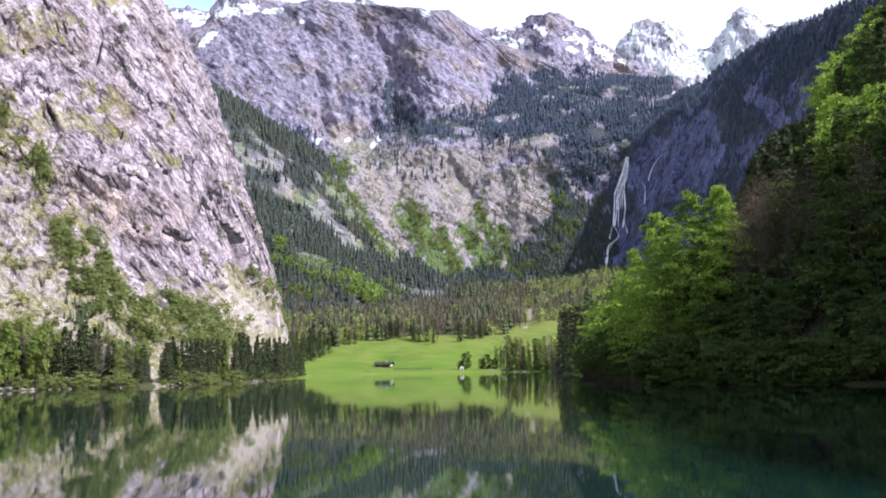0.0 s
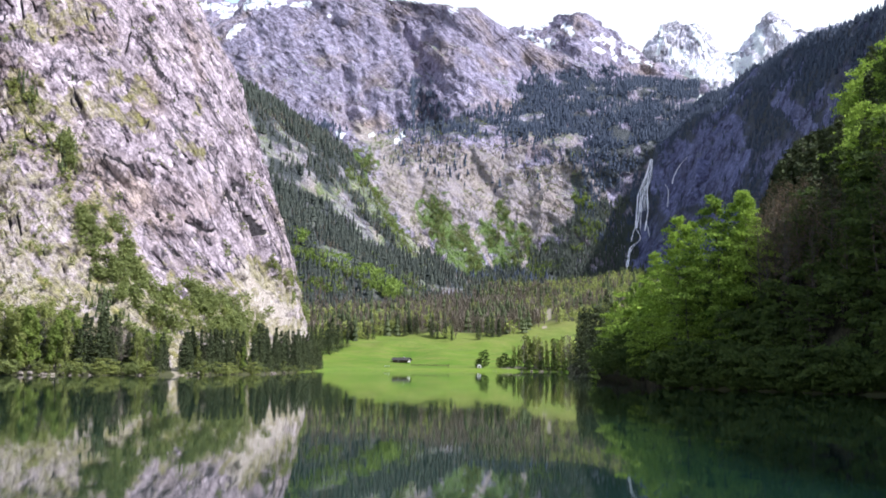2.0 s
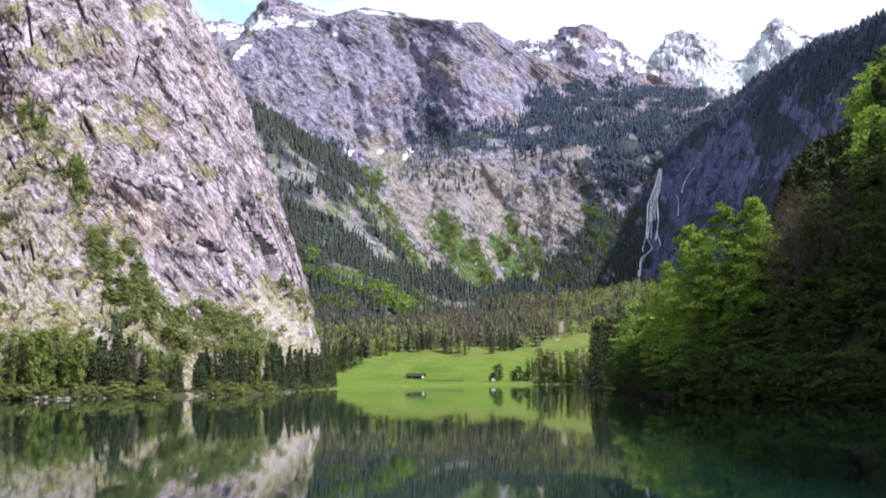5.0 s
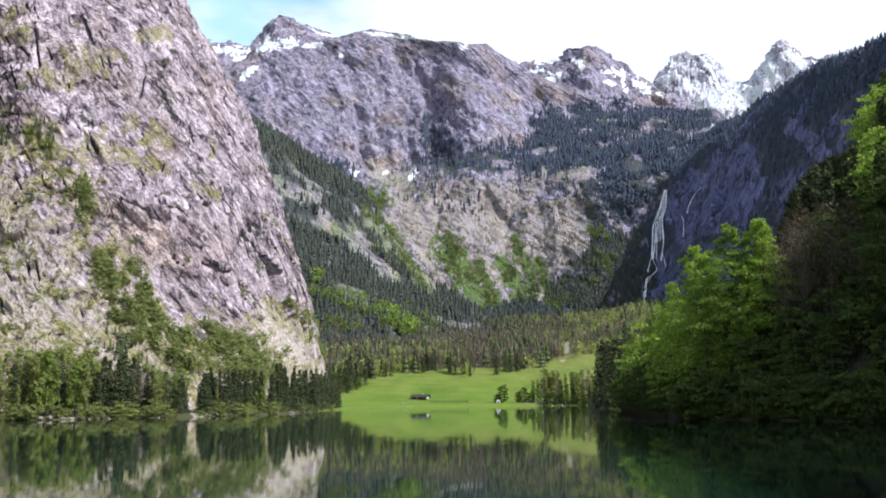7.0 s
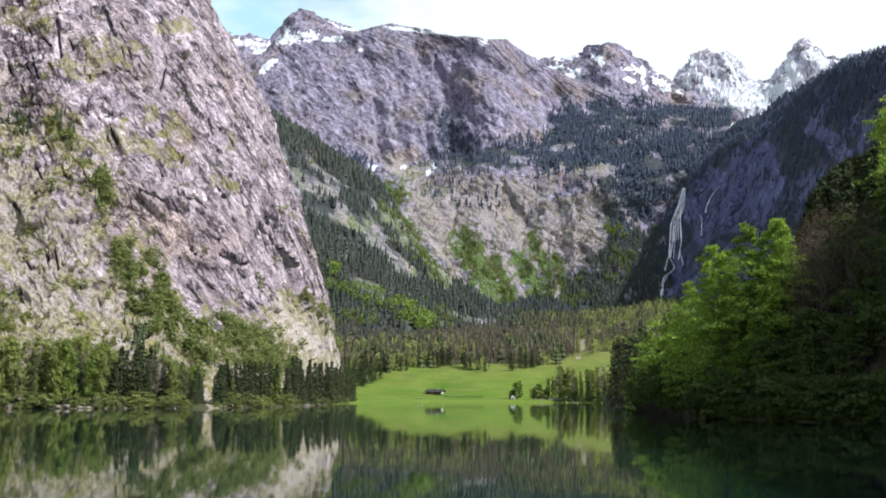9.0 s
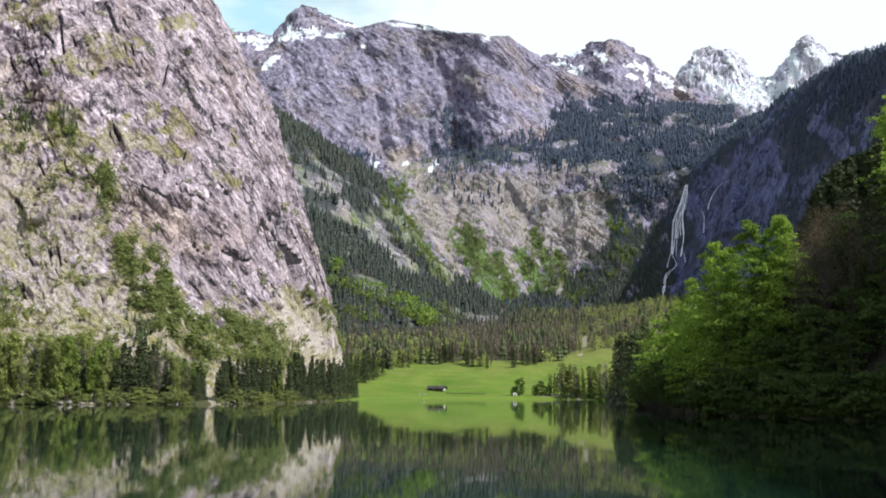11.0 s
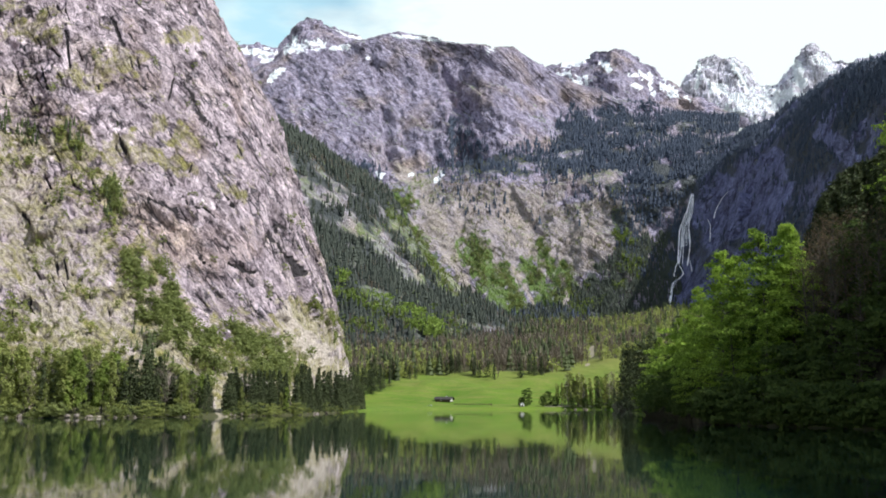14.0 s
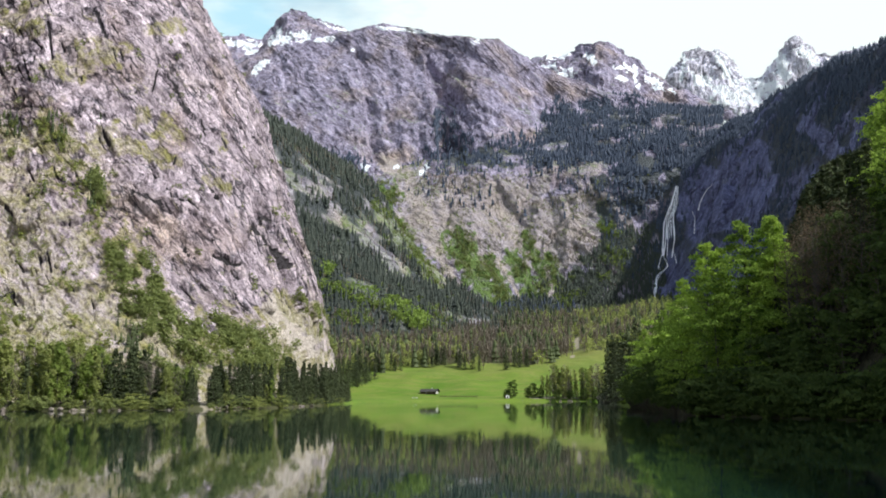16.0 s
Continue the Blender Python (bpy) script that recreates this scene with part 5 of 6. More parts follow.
def spruce(name, label, seed, group="", tiers=17):
    """A spruce, 1 high, of drooping fringed branches in whorls."""
    r = np.random.default_rng(seed)
    root = tagged(new(name), label, "tree", group)
    zs = np.linspace(-0.02, 1.0, 6)
    part("trunk", mesh_of("trunk", *tube(np.stack([0 * zs, 0 * zs, zs], 1), np.linspace(0.013, 0.001, 6), 6), BARK), root, "straight brown trunk")
    pts, nrm = [], []
    for k in range(tiers):
        z0 = 0.07 + 0.9 * (k / tiers) ** 0.95
        n = 11 if k < tiers * 0.6 else 7
        for j in range(n):
            a = 6.283 * (j + r.random()) / n
            z = min(0.985, z0 + r.uniform(-0.5, 0.5) * 0.9 / tiers)
            ln = 0.175 * (1 - z) ** 0.8 * r.uniform(0.65, 1.2) + 0.012
            m = 7
            f = r.uniform(0.1, 1.0, m)
            side = r.normal(0, 0.22, m) * ln
            pts.append(np.stack([math.cos(a) * ln * f - math.sin(a) * side, math.sin(a) * ln * f + math.cos(a) * side, z - 0.38 * ln * f + 0.2 * ln * f * f + r.normal(0, 0.011, m)], 1))
            nrm.append(r.normal(0, 0.4, (m, 3)) + [0.5 * math.cos(a), 0.5 * math.sin(a), 0.8])
    part("crown", mesh_of("crown", *sprays(np.concatenate(pts), np.concatenate(nrm), 0.021, r), NEEDLES, False), root, "")
    return root


def drop(net, x, y):
    """Height of a net under a place."""
    v = net.reshape(-1, 3)
    d = (v[:, 0] - x) ** 2 + (v[:, 1] - y) ** 2
    k = np.argpartition(d, 4)[:4]
    w = 1 / (d[k] + 0.01)
    return float((v[k, 2] * w).sum() / w.sum())


def stand(kinds, places, net=None, crown_line=None):
    """Sets copies of the kinds at (bearing, distance, height) or (x, y, z, height) places; the first of each kind is used itself."""
    used = set(id(ob) for ob in kinds if ob.get("stands"))
    for k, (az, d, h) in enumerate(places):
        ob = kinds[k % len(kinds)]
        x, y = d * math.sin(radians(az)), d * math.cos(radians(az))
        z = (drop(net, x, y) if net is not None else float(ground_z(np.array([x]), np.array([y]))[0])) - 0.02 * h
        if crown_line is not None:
            h = min(h, EYE + d * math.tan(radians(float(min(crown_line(az), crown_line(az - 0.8) + 0.5)))) - z)
            if h < 5:
                continue
        w = h * rng.uniform(0.85, 1.2)
        m = pose(x, y, z, 0, 0, rng.uniform(0, 360)) @ Matrix.Diagonal((w, w, h, 1))
        if id(ob) in used:
            copy_thing(ob, m @ Matrix.Diagonal((1 / ob.scale[0], 1 / ob.scale[1], 1 / ob.scale[2], 1)))
        else:
            ob.matrix_basis = m
            ob["stands"] = True
            used.add(id(ob))


def spread_over(n, az, depth, h, fn):
    """n random (bearing, distance, height) places behind the distance fn(bearing)."""
    a = rng.uniform(*az, n)
    return [(float(x), float(fn(x) + rng.uniform(*depth)), float(rng.uniform(*h))) for x in a]


def canopy(az):
    """Elevation in degrees that near-bank crowns are cut to, fitting the camera's view."""
    return np.interp(az, [9, 11, 14.5, 15.6, 15.94, 17.36, 19, 19.8, 20.3, 21.3, 22.2, 22.8, 30], [5.5, 6.5, 7.5, 9.3, 10.4, 12.1, 12.8, 13.0, 15.6, 17.0, 18.0, 19.3, 28])


# near bank: lit young beeches by the water, darker wood behind
NB1 = [broadleaf("beech_tree", "tall fresh green beech with layered boughs on the bank", 100 + k, BRIGHT, 64, 135, 0.0105, 0.29, 0.05, group="bank trees", cone=True) for k in range(3)]
stand(NB1, [(11.34, 194, 28.5), (13.8, 188, 26.5), (15.15, 186, 24.5), (12.6, 196, 21), (10.2, 200, 18), (9.0, 262, 15), (15.3, 190, 22), (10.2, 222, 18), (8.0, 340, 15), (13.6, 182, 16), (12.0, 186, 17)], NK)
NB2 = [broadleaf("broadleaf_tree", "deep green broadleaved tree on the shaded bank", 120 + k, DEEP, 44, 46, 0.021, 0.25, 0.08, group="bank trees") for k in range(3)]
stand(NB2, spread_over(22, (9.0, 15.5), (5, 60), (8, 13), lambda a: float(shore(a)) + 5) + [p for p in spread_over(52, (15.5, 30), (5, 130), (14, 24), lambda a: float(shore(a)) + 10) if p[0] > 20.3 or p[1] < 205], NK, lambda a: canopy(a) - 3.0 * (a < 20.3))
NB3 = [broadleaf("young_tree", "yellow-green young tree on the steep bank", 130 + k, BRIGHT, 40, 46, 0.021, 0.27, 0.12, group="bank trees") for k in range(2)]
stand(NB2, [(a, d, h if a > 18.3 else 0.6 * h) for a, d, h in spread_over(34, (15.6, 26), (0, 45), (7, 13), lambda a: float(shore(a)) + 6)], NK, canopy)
stand(NB3, [(a, d, h) for a, d, h in zip(rng.uniform(20.9, 24.0, 20), rng.uniform(290, 400, 20), rng.uniform(15, 23, 20))] + [(20.9, 206, 17), (21.8, 200, 19), (22.7, 208, 18), (23.6, 198, 20), (21.3, 222, 18)] + spread_over(26, (20.6, 29), (90, 220), (13, 21), lambda a: float(shore(a)) + 10), NK, canopy)
NB4 = [spruce("spruce_tree", "dark spruce standing on the shaded bank", 140 + k, "bank trees") for k in range(2)]
stand(NB4, spread_over(24, (20, 29), (30, 220), (18, 28), lambda a: float(shore(a)) + 10)
      + [(float(a), float(d), 34.0) for a, d in zip(np.linspace(16.0, 20.2, 34), rng.uniform(225, 320, 34))] + spread_over(26, (16.4, 20.4), (35, 80), (15, 24), lambda a: float(shore(a))), NK, canopy)
NB5 = [broadleaf("leafless_tree", "pale slender tree with bare brown twigs", 150 + k, BROWN, 54, 12, 0.006, 0.10, 0.25, BARK, True, "bare trees") for k in range(2)]
stand(NB5, [(15.9, 182, 18), (16.3, 180, 19), (16.6, 186, 20), (16.9, 178, 18), (17.2, 184, 19), (17.5, 179, 18.5), (17.9, 182, 19), (18.3, 176, 17), (16.1, 190, 19), (16.8, 192, 20), (17.4, 191, 19), (18.0, 190, 19), (18.8, 180, 17), (19.4, 178, 18), (20.1, 170, 20), (21.9, 168, 22), (22.8, 166, 24)], NK)
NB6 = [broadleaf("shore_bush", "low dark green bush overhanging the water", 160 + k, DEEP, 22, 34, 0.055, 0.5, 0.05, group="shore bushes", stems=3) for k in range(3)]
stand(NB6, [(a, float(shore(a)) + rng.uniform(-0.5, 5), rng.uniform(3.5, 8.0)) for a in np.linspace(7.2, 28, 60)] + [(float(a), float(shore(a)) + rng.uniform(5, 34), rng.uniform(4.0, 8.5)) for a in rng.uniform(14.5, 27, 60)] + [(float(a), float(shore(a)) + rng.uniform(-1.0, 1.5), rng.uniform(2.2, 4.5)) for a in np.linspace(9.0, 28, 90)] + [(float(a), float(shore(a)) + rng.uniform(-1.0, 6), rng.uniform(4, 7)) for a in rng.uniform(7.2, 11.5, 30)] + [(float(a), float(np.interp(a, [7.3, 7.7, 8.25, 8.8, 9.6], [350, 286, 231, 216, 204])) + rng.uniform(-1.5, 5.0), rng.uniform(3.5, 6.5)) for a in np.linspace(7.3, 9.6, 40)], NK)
NB7 = [broadleaf("lit_bush", "bright green bush at the water's edge", 170 + k, BRIGHT, 26, 60, 0.04, 0.45, 0.05, group="shore bushes", stems=3) for k in range(2)]
stand(NB7, [(7.9, 300, 9), (8.3, 262, 9), (8.8, 236, 9), (7.4, 380, 9), (9.5, 222, 12), (10.4, 205, 11)], NK)

stand([spruce("spruce_tree", "dark spruce at the point of the bank", 180, "bank trees")], [(6.2, 610, 34), (6.45, 560, 36), (6.6, 540, 30), (6.9, 490, 30), (7.1, 470, 33), (7.4, 440, 25), (7.7, 420, 27), (8.0, 400, 21), (6.75, 600, 30)], NK)

# far side under the cliff
LS1 = [spruce("spruce_tree", "dark spruce in the strip of wood below the cliff", 200 + k, "shore wood") for k in range(3)]
stand(LS1, spread_over(24, (-21.4, -18.8), (4, 34), (10, 17), shore) + spread_over(20, (-18.7, -16.8), (4, 30), (7, 12), shore)
      + [(-16.72, 286, 10), (-16.5, 290, 9), (-16.6, 296, 11), (-15.55, 294, 10), (-15.42, 290, 12), (-15.7, 304, 8), (-16.35, 306, 7), (-15.25, 295, 11), (-15.05, 300, 12), (-14.8, 298, 11), (-14.6, 306, 13), (-14.35, 304, 12), (-14.1, 308, 12), (-13.8, 312, 13)] + spread_over(34, (-15.4, -12.3), (4, 32), (8, 14), shore) + spread_over(36, (-11.9, -9.0), (2, 22), (9, 17), shore)
      + spread_over(26, (-30, -21.5), (8, 45), (9, 15), shore) + spread_over(26, (-9.6, -8.1), (1, 20), (9, 19), shore))
LS2 = [airy_tree("broadleaf_tree", "yellow-green broadleaved tree below the cliff", 210 + k, OLIVE, 30, 0.19, 44, 0.021, "shore wood") for k in range(3)] + [
    airy_tree("broadleaf_tree", "fresh green broadleaved tree below the cliff", 214 + k, BEECH, 30, 0.17, 44, 0.021, "shore wood") for k in range(2)]
stand(LS2, spread_over(90, (-31, -20.8), (3, 52), (8, 18), shore) + spread_over(18, (-20.8, -16.9), (3, 36), (6, 11), shore)
      + spread_over(22, (-15.4, -12.0), (3, 40), (5, 9), shore) + spread_over(10, (-12, -9.3), (4, 40), (5, 9), shore))
LS4 = [broadleaf("leafless_tree", "grey-brown leafless tree below the cliff", 218, BARE, 34, 14, 0.012, 0.17, 0.2, group="bare trees", bare=True)]
stand(LS4, spread_over(24, (-30, -20), (6, 45), (9, 15), shore) + spread_over(8, (-20, -17), (6, 30), (8, 12), shore))
LS3 = [broadleaf("lakeside_shrub", "green bush on the gravel of the shore", 220 + k, (SHRUB, OLIVE)[k], 18, 30, 0.06, 0.5, 0.05, group="shore bushes", stems=3) for k in range(2)]
stand(LS3, [(a, float(shore(a)) + rng.uniform(-1.0, 2.0), 0.8 + 3.2 * rng.random() ** 2) for a in rng.uniform(-30, -8.5, 190) if abs(a + 16.05) > 0.4])

# stones at the water's edge
STONE = rock_material("shore_stone", 0.6, (0.42, 0.37, 0.32), (0.20, 0.17, 0.145), (0.34, 0.28, 0.22), (0, 0, 0))


def boulder(seed):
    """A rounded broken stone, about 1 across."""
    bm = bmesh.new()
    bmesh.ops.create_icosphere(bm, subdivisions=3, radius=0.5)
    co = np.array([v.co[:] for v in bm.verts])
    k = 1 + 0.22 * facets(co * 2.2 + seed * 3.1) + 0.25 * fbm(co * 1.6 + seed, 3)
    for v, q in zip(bm.verts, k):
        v.co = Vector((v.co.x * q * 1.25, v.co.y * q, v.co.z * q * 0.7))
    me = bpy.data.meshes.new("boulder")
    bm.to_mesh(me)
    bm.free()
    me.materials.append(STONE)
    return me


STONES = [boulder(k) for k in range(4)]
for k, a in enumerate(np.concatenate([rng.uniform(-27, -17, 26), rng.uniform(-15.4, -9.5, 12), rng.uniform(2.4, 5.9, 10)])):
    size = rng.uniform(0.5, 1.5) * (1.0 if a < 0 else 1.5)
    d = float(shore(a)) + rng.uniform(-0.6, 0.5)
    stone = tagged(new("boulder", STONES[k % 4]), "pale limestone boulder lying at the water's edge", "boulder", "shore stones")
    x, y = d * math.sin(radians(a)), d * math.cos(radians(a))
    stone.matrix_basis = pose(x, y, float(ground_z(np.array([x]), np.array([y]))[0]) + 0.12 * size, 0, 0, rng.uniform(0, 360)) @ Matrix.Scale(size, 4)

# meadow edge and grove by the landing
ME = [spruce("spruce_tree", "lone dark spruce at the meadow's edge", 230 + k, "meadow spruces") for k in range(2)]
stand(ME, [(-7.52, 895, 34), (-7.9, 905, 20), (-7.0, 925, 18), (-8.7, 850, 26), (-8.95, 845, 28), (-9.3, 840, 24), (-9.1, 830, 18), (-4.6, 1000, 16), (-3.2, 1022, 18), (-5.6, 975, 14), (-7.7, 880, 30), (-8.2, 872, 27), (-8.45, 865, 30), (-8.6, 860, 22), (-8.05, 890, 24), (-8.75, 842, 24), (-7.2, 915, 24), (-6.7, 938, 20)] + [(a, float(meadow_end(a)) + rng.uniform(-8, 14), rng.uniform(15, 25)) for a in rng.uniform(-9.2, 2.5, 24)])
GR = [airy_tree("grove_tree", "thin olive-green tree in the lakeside grove", 240 + k, (GROVE, BEECH, GROVE, OLIVE, GROVE)[k], 16, (0.08, 0.10, 0.11, 0.14, 0.09)[k], 14, 0.036, "lakeside grove", PALE_BARK) for k in range(5)] + [
    broadleaf("leafless_tree", "bare brown slender tree in the lakeside grove", 244, BARE, 24, 6, 0.02, 0.11, 0.15, PALE_BARK, True, "lakeside grove")]
stand(GR, spread_over(92, (2.55, 6.3), (1, 28), (13, 27), lambda a: 800.0))
stand([broadleaf("round_tree", "small dark green tree beside the boathouse", 246 + k, DEEP, 40, 90, 0.024, 0.30, 0.03) for k in range(2)], [(0.9, 806, 14), (2.1, 806, 12), (1.75, 808, 8), (2.45, 806, 8), (0.6, 808, 7), (3.4, 801.5, 9), (4.1, 801.5, 8), (4.8, 801.5, 9), (5.4, 801.5, 8)])
GS = [spruce("spruce_tree", "dark spruce in the lakeside grove", 250, "lakeside grove")]
stand(GS, spread_over(5, (2.8, 6.0), (5, 30), (12, 20), shore))

# ---- waterfall ----
def face(az, el):
    """Distance of the rock met in a direction."""
    best = 1e9
    for net in (NB, NR):
        v = net.reshape(-1, 3)
        a, e = bearings(v)
        k = (np.abs(a - az) < 0.12) & (np.abs(e - el) < 0.12)
        if k.any():
            best = min(best, float(np.hypot(v[k, 0], v[k, 1]).min()))
    return best


FOAM, _n, _l, _p = material("falling_water", 0.6, 0.3)
_g = _n.new("ShaderNodeNewGeometry").outputs["Position"]
_l.new(mix(_n, _l, ramp(_n, _l, noise_at(_n, _l, _g, 0.05, 6, 0.7, (1, 1, 0.15)), 0.3, 0.6), (0.92, 0.89, 0.98), (0.99, 0.96, 1.0)), _p.inputs["Base Color"])


def strand(line, width, seed):
    """A ribbon of falling water with ragged edges, standing proud of the rock."""
    r = np.random.default_rng(seed)
    a, e = spline([(x, y, 0) for x, y in line], 46)[:, :2].T
    d = np.array([face(x, y) for x, y in zip(a, e)])
    d = np.where(d > 1e8, np.median(d), d)
    d = np.convolve(np.pad(d, 3, "edge"), np.ones(7) / 7, "valid") - 6.0
    a = a + np.cumsum(r.normal(0, 0.007, 46)) * np.sin(np.linspace(0, math.pi, 46))
    w = 1.8 * width * (0.45 + 1.0 * r.random(46)) * np.linspace(0.35, 1.1, 46)
    c = np.array([B(x, y, z) for x, y, z in zip(a, e, d)])
    t = np.arctan2(c[:, 0], c[:, 1])
    side = np.stack([np.cos(t), -np.sin(t), 0 * t], 1) * w[:, None]
    near = np.stack([-np.sin(t), -np.cos(t), 0 * t], 1) * (0.5 * w[:, None] + 1.0)
    v = np.stack([c - side, c - 0.4 * side + near, c + 0.4 * side + near, c + side], 1).reshape(-1, 3)
    return v, net_faces(46, 4)


fall = tagged(new("waterfall"), "tall thin white waterfall down the shaded rock wall", "waterfall")
EDGE_L = [(10.14, 11.45), (9.79, 10.33), (9.52, 9.54), (9.36, 8.50), (9.28, 7.70)]
EDGE_R = [(10.26, 11.45), (10.20, 10.50), (9.96, 9.83), (9.98, 8.72), (9.82, 7.56)]
FALLS = []
for q, w, n in ((0.0, 1.2, 5), (0.06, 1.1, 5), (0.14, 0.8, 5), (0.22, 0.7, 5), (0.33, 0.6, 4), (0.45, 0.6, 5), (0.56, 0.5, 4), (0.7, 0.5, 4), (0.82, 0.5, 3), (0.92, 0.9, 4), (1.0, 0.8, 5), (0.5, 0.5, 3)):
    FALLS.append(([(a[0] + (b[0] - a[0]) * (q + 0.05 * math.sin(9 * q + 2.2 * k)), a[1] + (b[1] - a[1]) * q) for k, (a, b) in enumerate(zip(EDGE_L[:n], EDGE_R[:n]))], w))
FALLS += [
    ([(9.28, 7.76), (9.12, 7.39), (9.07, 7.05), (9.22, 6.77)], 1.2),
    ([(9.31, 7.69), (9.51, 7.32), (9.53, 7.07), (9.25, 6.77)], 1.1),
    ([(9.22, 6.83), (8.97, 6.56), (8.89, 6.13), (8.80, 5.05)], 2.0),
    ([(9.25, 6.80), (9.09, 6.50), (8.92, 6.10), (8.79, 5.67)], 1.1),
    ([(9.89, 7.95), (9.98, 7.74), (10.02, 7.24)], 0.6),
    ([(12.14, 11.50), (11.73, 11.10), (11.41, 10.56), (11.30, 10.08)], 0.8),
    ([(10.94, 10.06), (11.10, 9.60), (11.04, 8.83)], 0.6),
]
for k, (line, w) in enumerate(FALLS):
    part("water_strand", mesh_of("water_strand", *strand(line, w, 300 + k), FOAM), fall)


# ---- hut, fence, landing ----
def box(size, at, mat, name, parent, bevel=0.03, turn=0.0, label=""):
    bm = bmesh.new()
    bmesh.ops.create_cube(bm, size=1.0)
    for v in bm.verts:
        v.co = Vector((v.co.x * size[0], v.co.y * size[1], v.co.z * size[2]))
    bmesh.ops.bevel(bm, geom=list(bm.edges), offset=bevel, segments=1, affect="EDGES")
    me = bpy.data.meshes.new(name)
    bm.to_mesh(me)
    bm.free()
    me.materials.append(mat)
    ob = part(name, me, parent, label)
    ob.matrix_basis = pose(*at, 0, turn, 0)
    return ob


def plain(name, a, b, scale, rough=0.85):
    mt, n, l, p = material(name, rough, 0.2)
    g = n.new("ShaderNodeNewGeometry").outputs["Position"]
    l.new(mix(n, l, ramp(n, l, noise_at(n, l, g, scale, 5, 0.65), 0.35, 0.65), a, b), p.inputs["Base Color"])
    return mt


SHINGLE = plain("weathered_shingles", (0.03, 0.027, 0.025), (0.08, 0.07, 0.064), 1.2)
TIMBER = plain("dark_timber", (0.05, 0.035, 0.025), (0.12, 0.085, 0.06), 2.0)
PLASTER = plain("grey_plaster", (0.42, 0.40, 0.37), (0.58, 0.56, 0.53), 0.8)
WHITE = plain("white_paint", (0.78, 0.78, 0.78), (0.88, 0.88, 0.88), 1.5, 0.5)
GREYWOOD = plain("grey_planks", (0.22, 0.20, 0.18), (0.38, 0.35, 0.32), 2.0)


def prism(pts, depth, mat, name, parent, label=""):
    """A gable or a roof: a polygon in x and z, drawn out along y."""
    bm = bmesh.new()
    a = [bm.verts.new((x, -depth / 2, z)) for x, z in pts]
    b = [bm.verts.new((x, depth / 2, z)) for x, z in pts]
    bm.faces.new(a)
    bm.faces.new(b[::-1])
    for k in range(len(pts)):
        j = (k + 1) % len(pts)
        bm.faces.new((a[j], a[k], b[k], b[j]))
    bmesh.ops.recalc_face_normals(bm, faces=list(bm.faces))
    me = bpy.data.meshes.new(name)
    bm.to_mesh(me)
    bm.free()
    me.materials.append(mat)
    return part(name, me, parent, label)


def put(ob, az, d, turn=0.0, lift=0.0):
    x, y = d * math.sin(radians(az)), d * math.cos(radians(az))
    ob.matrix_basis = pose(x, y, float(ground_z(np.array([x]), np.array([y]))[0]) + lift, 0, 0, turn - az)


hut = tagged(new("alpine_hut"), "low alpine hut with a wide dark shingle roof on the meadow", "hut")
for sx, sy, px, py in ((10.4, 0.35, 0, -3.6), (10.4, 0.35, 0, 3.6), (0.35, 6.8, -5.0, 0), (0.35, 6.8, 5.0, 0)):
    box((sx, sy, 2.1), (px, py, 0.9), PLASTER if sx < 1 and px > 0 else TIMBER, "wall", hut)
for s in (-1, 1):
    r = box((12.6, 5.0, 0.22), (0, s * 2.25, 2.75), SHINGLE, "roof_slope", hut, 0.05, label="dark weathered shingle roof slope")
    r.matrix_basis = pose(0, s * 2.3, 2.75, -s * 29, 0, 0)
for s in (-1, 1):
    g = prism([(-3.6, 0), (3.6, 0), (0, 1.65)], 0.3, PLASTER if s > 0 else TIMBER, "gable", hut)
    g.matrix_basis = pose(s * 5.0, 0, 1.95, 0, 0, 90)
box((0.7, 0.7, 1.5), (1.6, 0.4, 4.0), PLASTER, "chimney", hut)
box((1.0, 0.12, 1.75), (-1.2, -3.82, 0.9), GREYWOOD, "door", hut)
for x in (-3.6, 1.6, 3.6):
    box((0.8, 0.12, 0.8), (x, -3.82, 1.15), SHINGLE, "window", hut)
put(hut, -3.66, 846, -16)
hut.scale = (1.2, 1.3, 0.95)

boat_shed = tagged(new("boathouse"), "small boathouse with a white gable at the landing", "boathouse")
for sx, sy, px, py in ((0.2, 5.0, -1.7, 0), (0.2, 5.0, 1.7, 0), (3.2, 0.2, 0, 2.4)):
    box((sx, sy, 2.2), (px, py, 1.1), TIMBER, "wall", boat_shed)
g = prism([(-1.7, 0), (1.7, 0), (1.7, 2.2), (0, 3.4), (-1.7, 2.2)], 0.2, WHITE, "front", boat_shed, "white painted gable front")
g.matrix_basis = pose(0, -2.5, 0)
for s in (-1, 1):
    r = box((2.5, 5.6, 0.16), (0, 0, 0), SHINGLE, "roof_slope", boat_shed, 0.03)
    r.matrix_basis = pose(s * 0.98, 0, 2.95, 0, s * 35, 0)
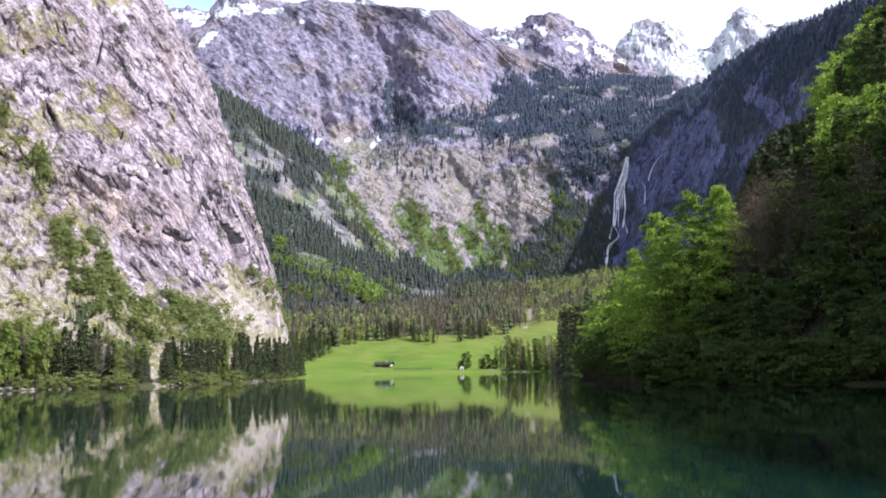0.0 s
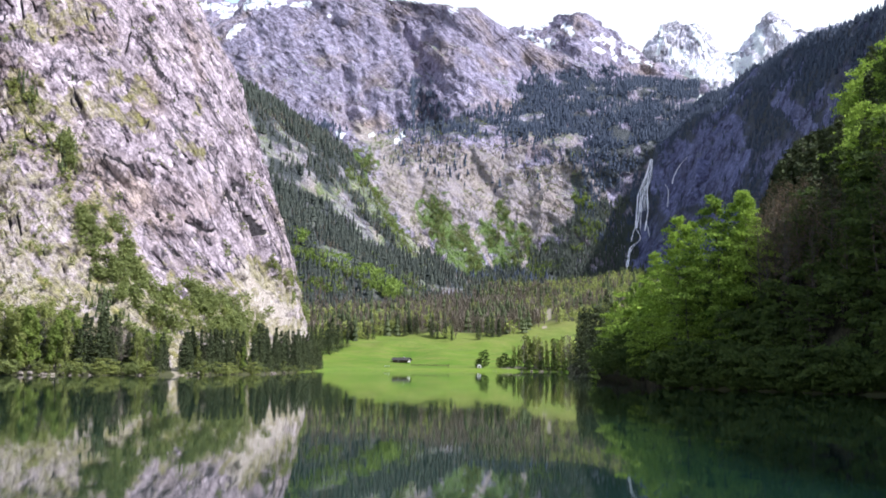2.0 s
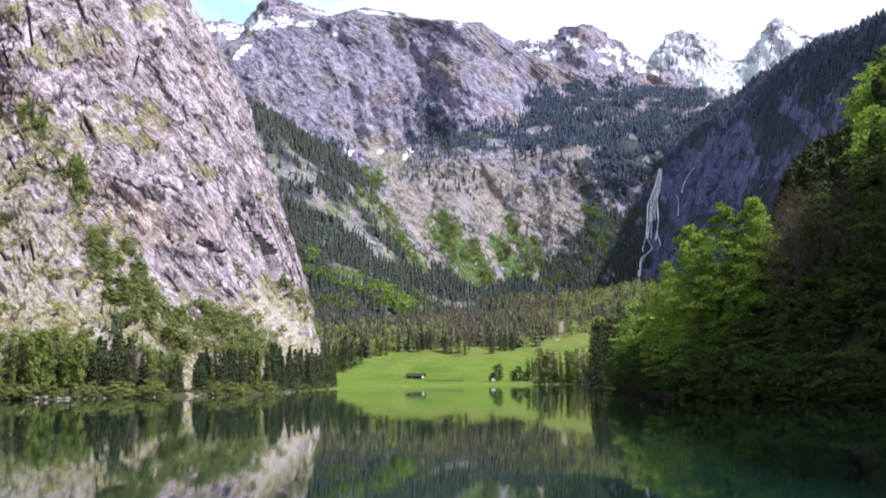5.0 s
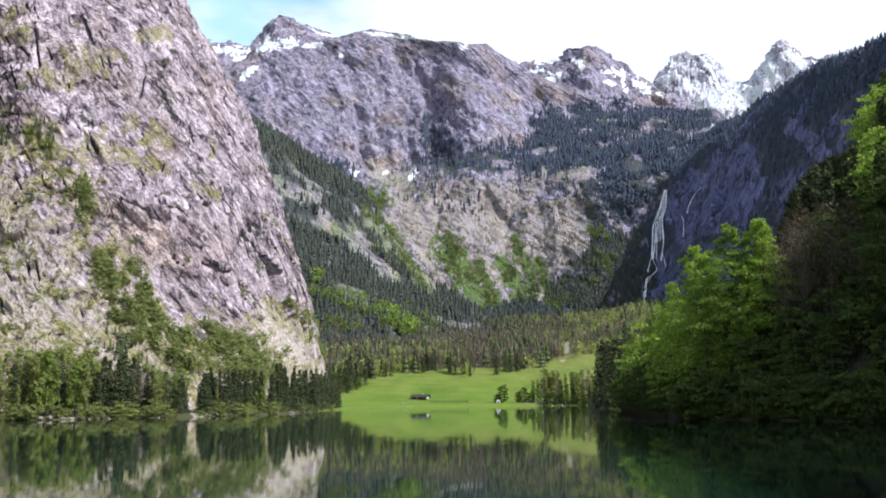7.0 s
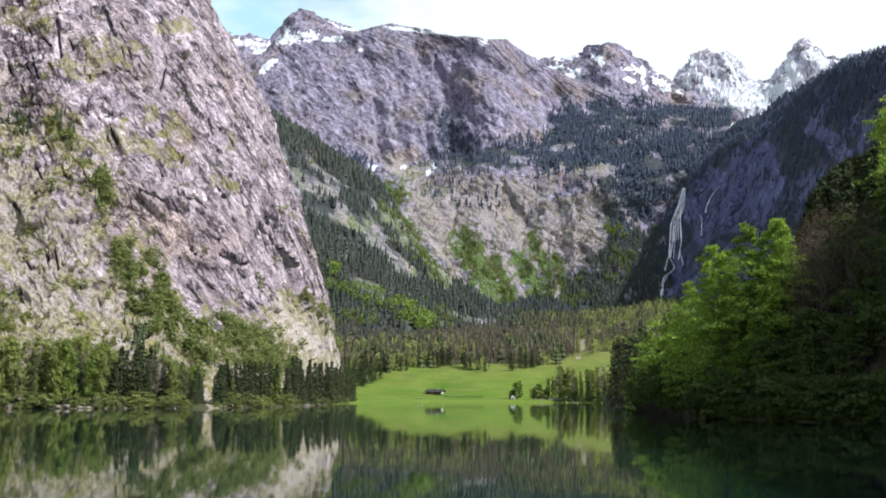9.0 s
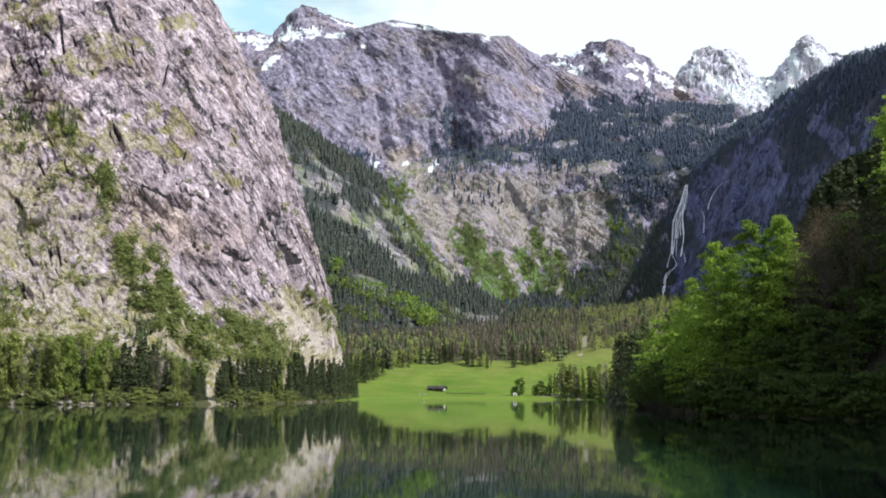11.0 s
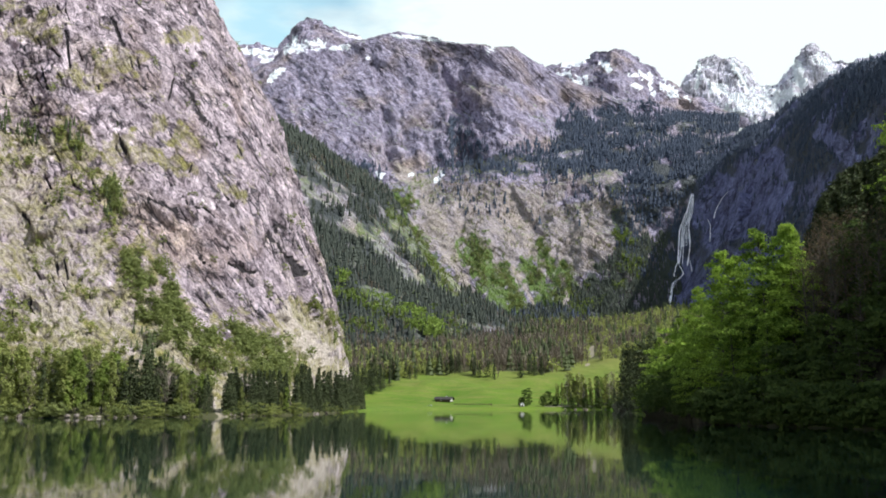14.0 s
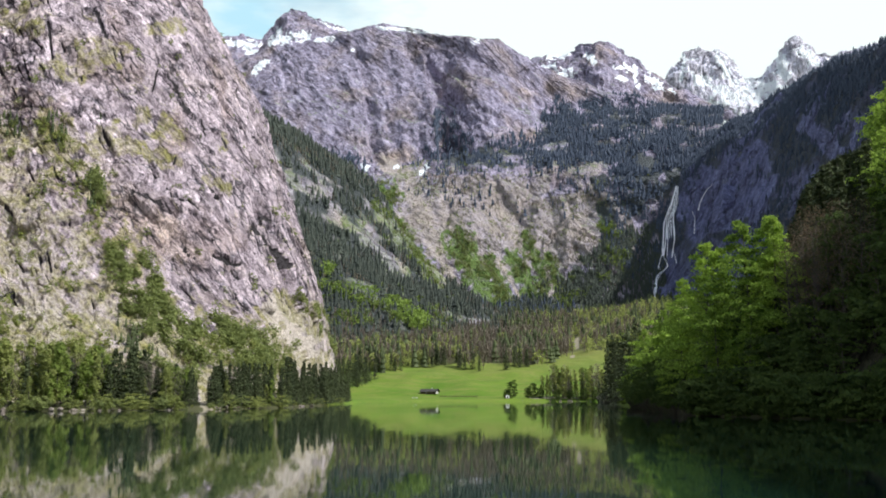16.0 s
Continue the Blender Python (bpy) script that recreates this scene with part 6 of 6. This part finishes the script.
box((1.4, 0.1, 1.8), (0.0, -2.66, 0.95), TIMBER, "gate", boat_shed)
put(boat_shed, 0.62, 802, 12, 0.1)
boat_shed.scale = (0.85, 0.85, 0.85)

jetty = tagged(new("jetty"), "grey plank landing stage along the shore", "jetty")
for k in range(16):
    box((1.05, 1.8, 0.12), (k * 1.12 - 8.4, 0, 0.75), GREYWOOD, "plank", jetty)
for x in (-8.4, -4.2, 0, 4.2, 8.4):
    for y in (-0.8, 0.8):
        box((0.2, 0.2, 2.2), (x, y, -0.35), TIMBER, "post", jetty)
put(jetty, 0.99, 796.5, 0, 0.0)
jetty.location.z = 0.0

fence = tagged(new("fence"), "thin dark wooden fence across the meadow by the shore", "fence")
for k in range(13):
    box((0.2, 0.2, 1.6), (k * 2.5, 0, 0.6), TIMBER, "post", fence)
for z in (0.6, 1.1):
    box((30.2, 0.12, 0.22), (15, -0.13, z), TIMBER, "rail", fence)
put(fence, -3.12, 818, 0)
pole = tagged(new("mooring_pole", None), "thin dark mooring pole at the water's edge", "pole")
part("pole", mesh_of("pole", *tube([(0, 0, -1), (0.02, 0, 1), (0.05, 0.02, 3.4)], (0.16, 0.14, 0.11), 8), TIMBER), pole)
put(pole, -1.06, 800.5)

boat = tagged(new("rowing_boat"), "small pale rowing boat drawn up on the grass", "boat")
u = np.linspace(-1, 1, 15)
beam = 0.7 * (1 - u ** 2 * np.where(u > 0, 0.98, 0.55)) + 0.02
hull = np.stack([np.stack([u * 2.1, s * beam * w, 0.55 * h + 0.12 * u * u], 1) for s, w, h in ((-1, 1, 1), (-1, 0.8, 0.3), (0, 0, 0), (1, 0.8, 0.3), (1, 1, 1), (1, 0.9, 1.0), (1, 0.7, 0.35), (0, 0, 0.1), (-1, 0.7, 0.35), (-1, 0.9, 1.0), (-1, 1, 1))])
part("hull", mesh_of("hull", hull.reshape(-1, 3), net_faces(11, 15), WHITE), boat)
for x in (-0.9, 0.5):
    box((0.3, 1.0, 0.05), (x, 0, 0.42), GREYWOOD, "thwart", boat, 0.01)
put(boat, -4.47, 806, 25)
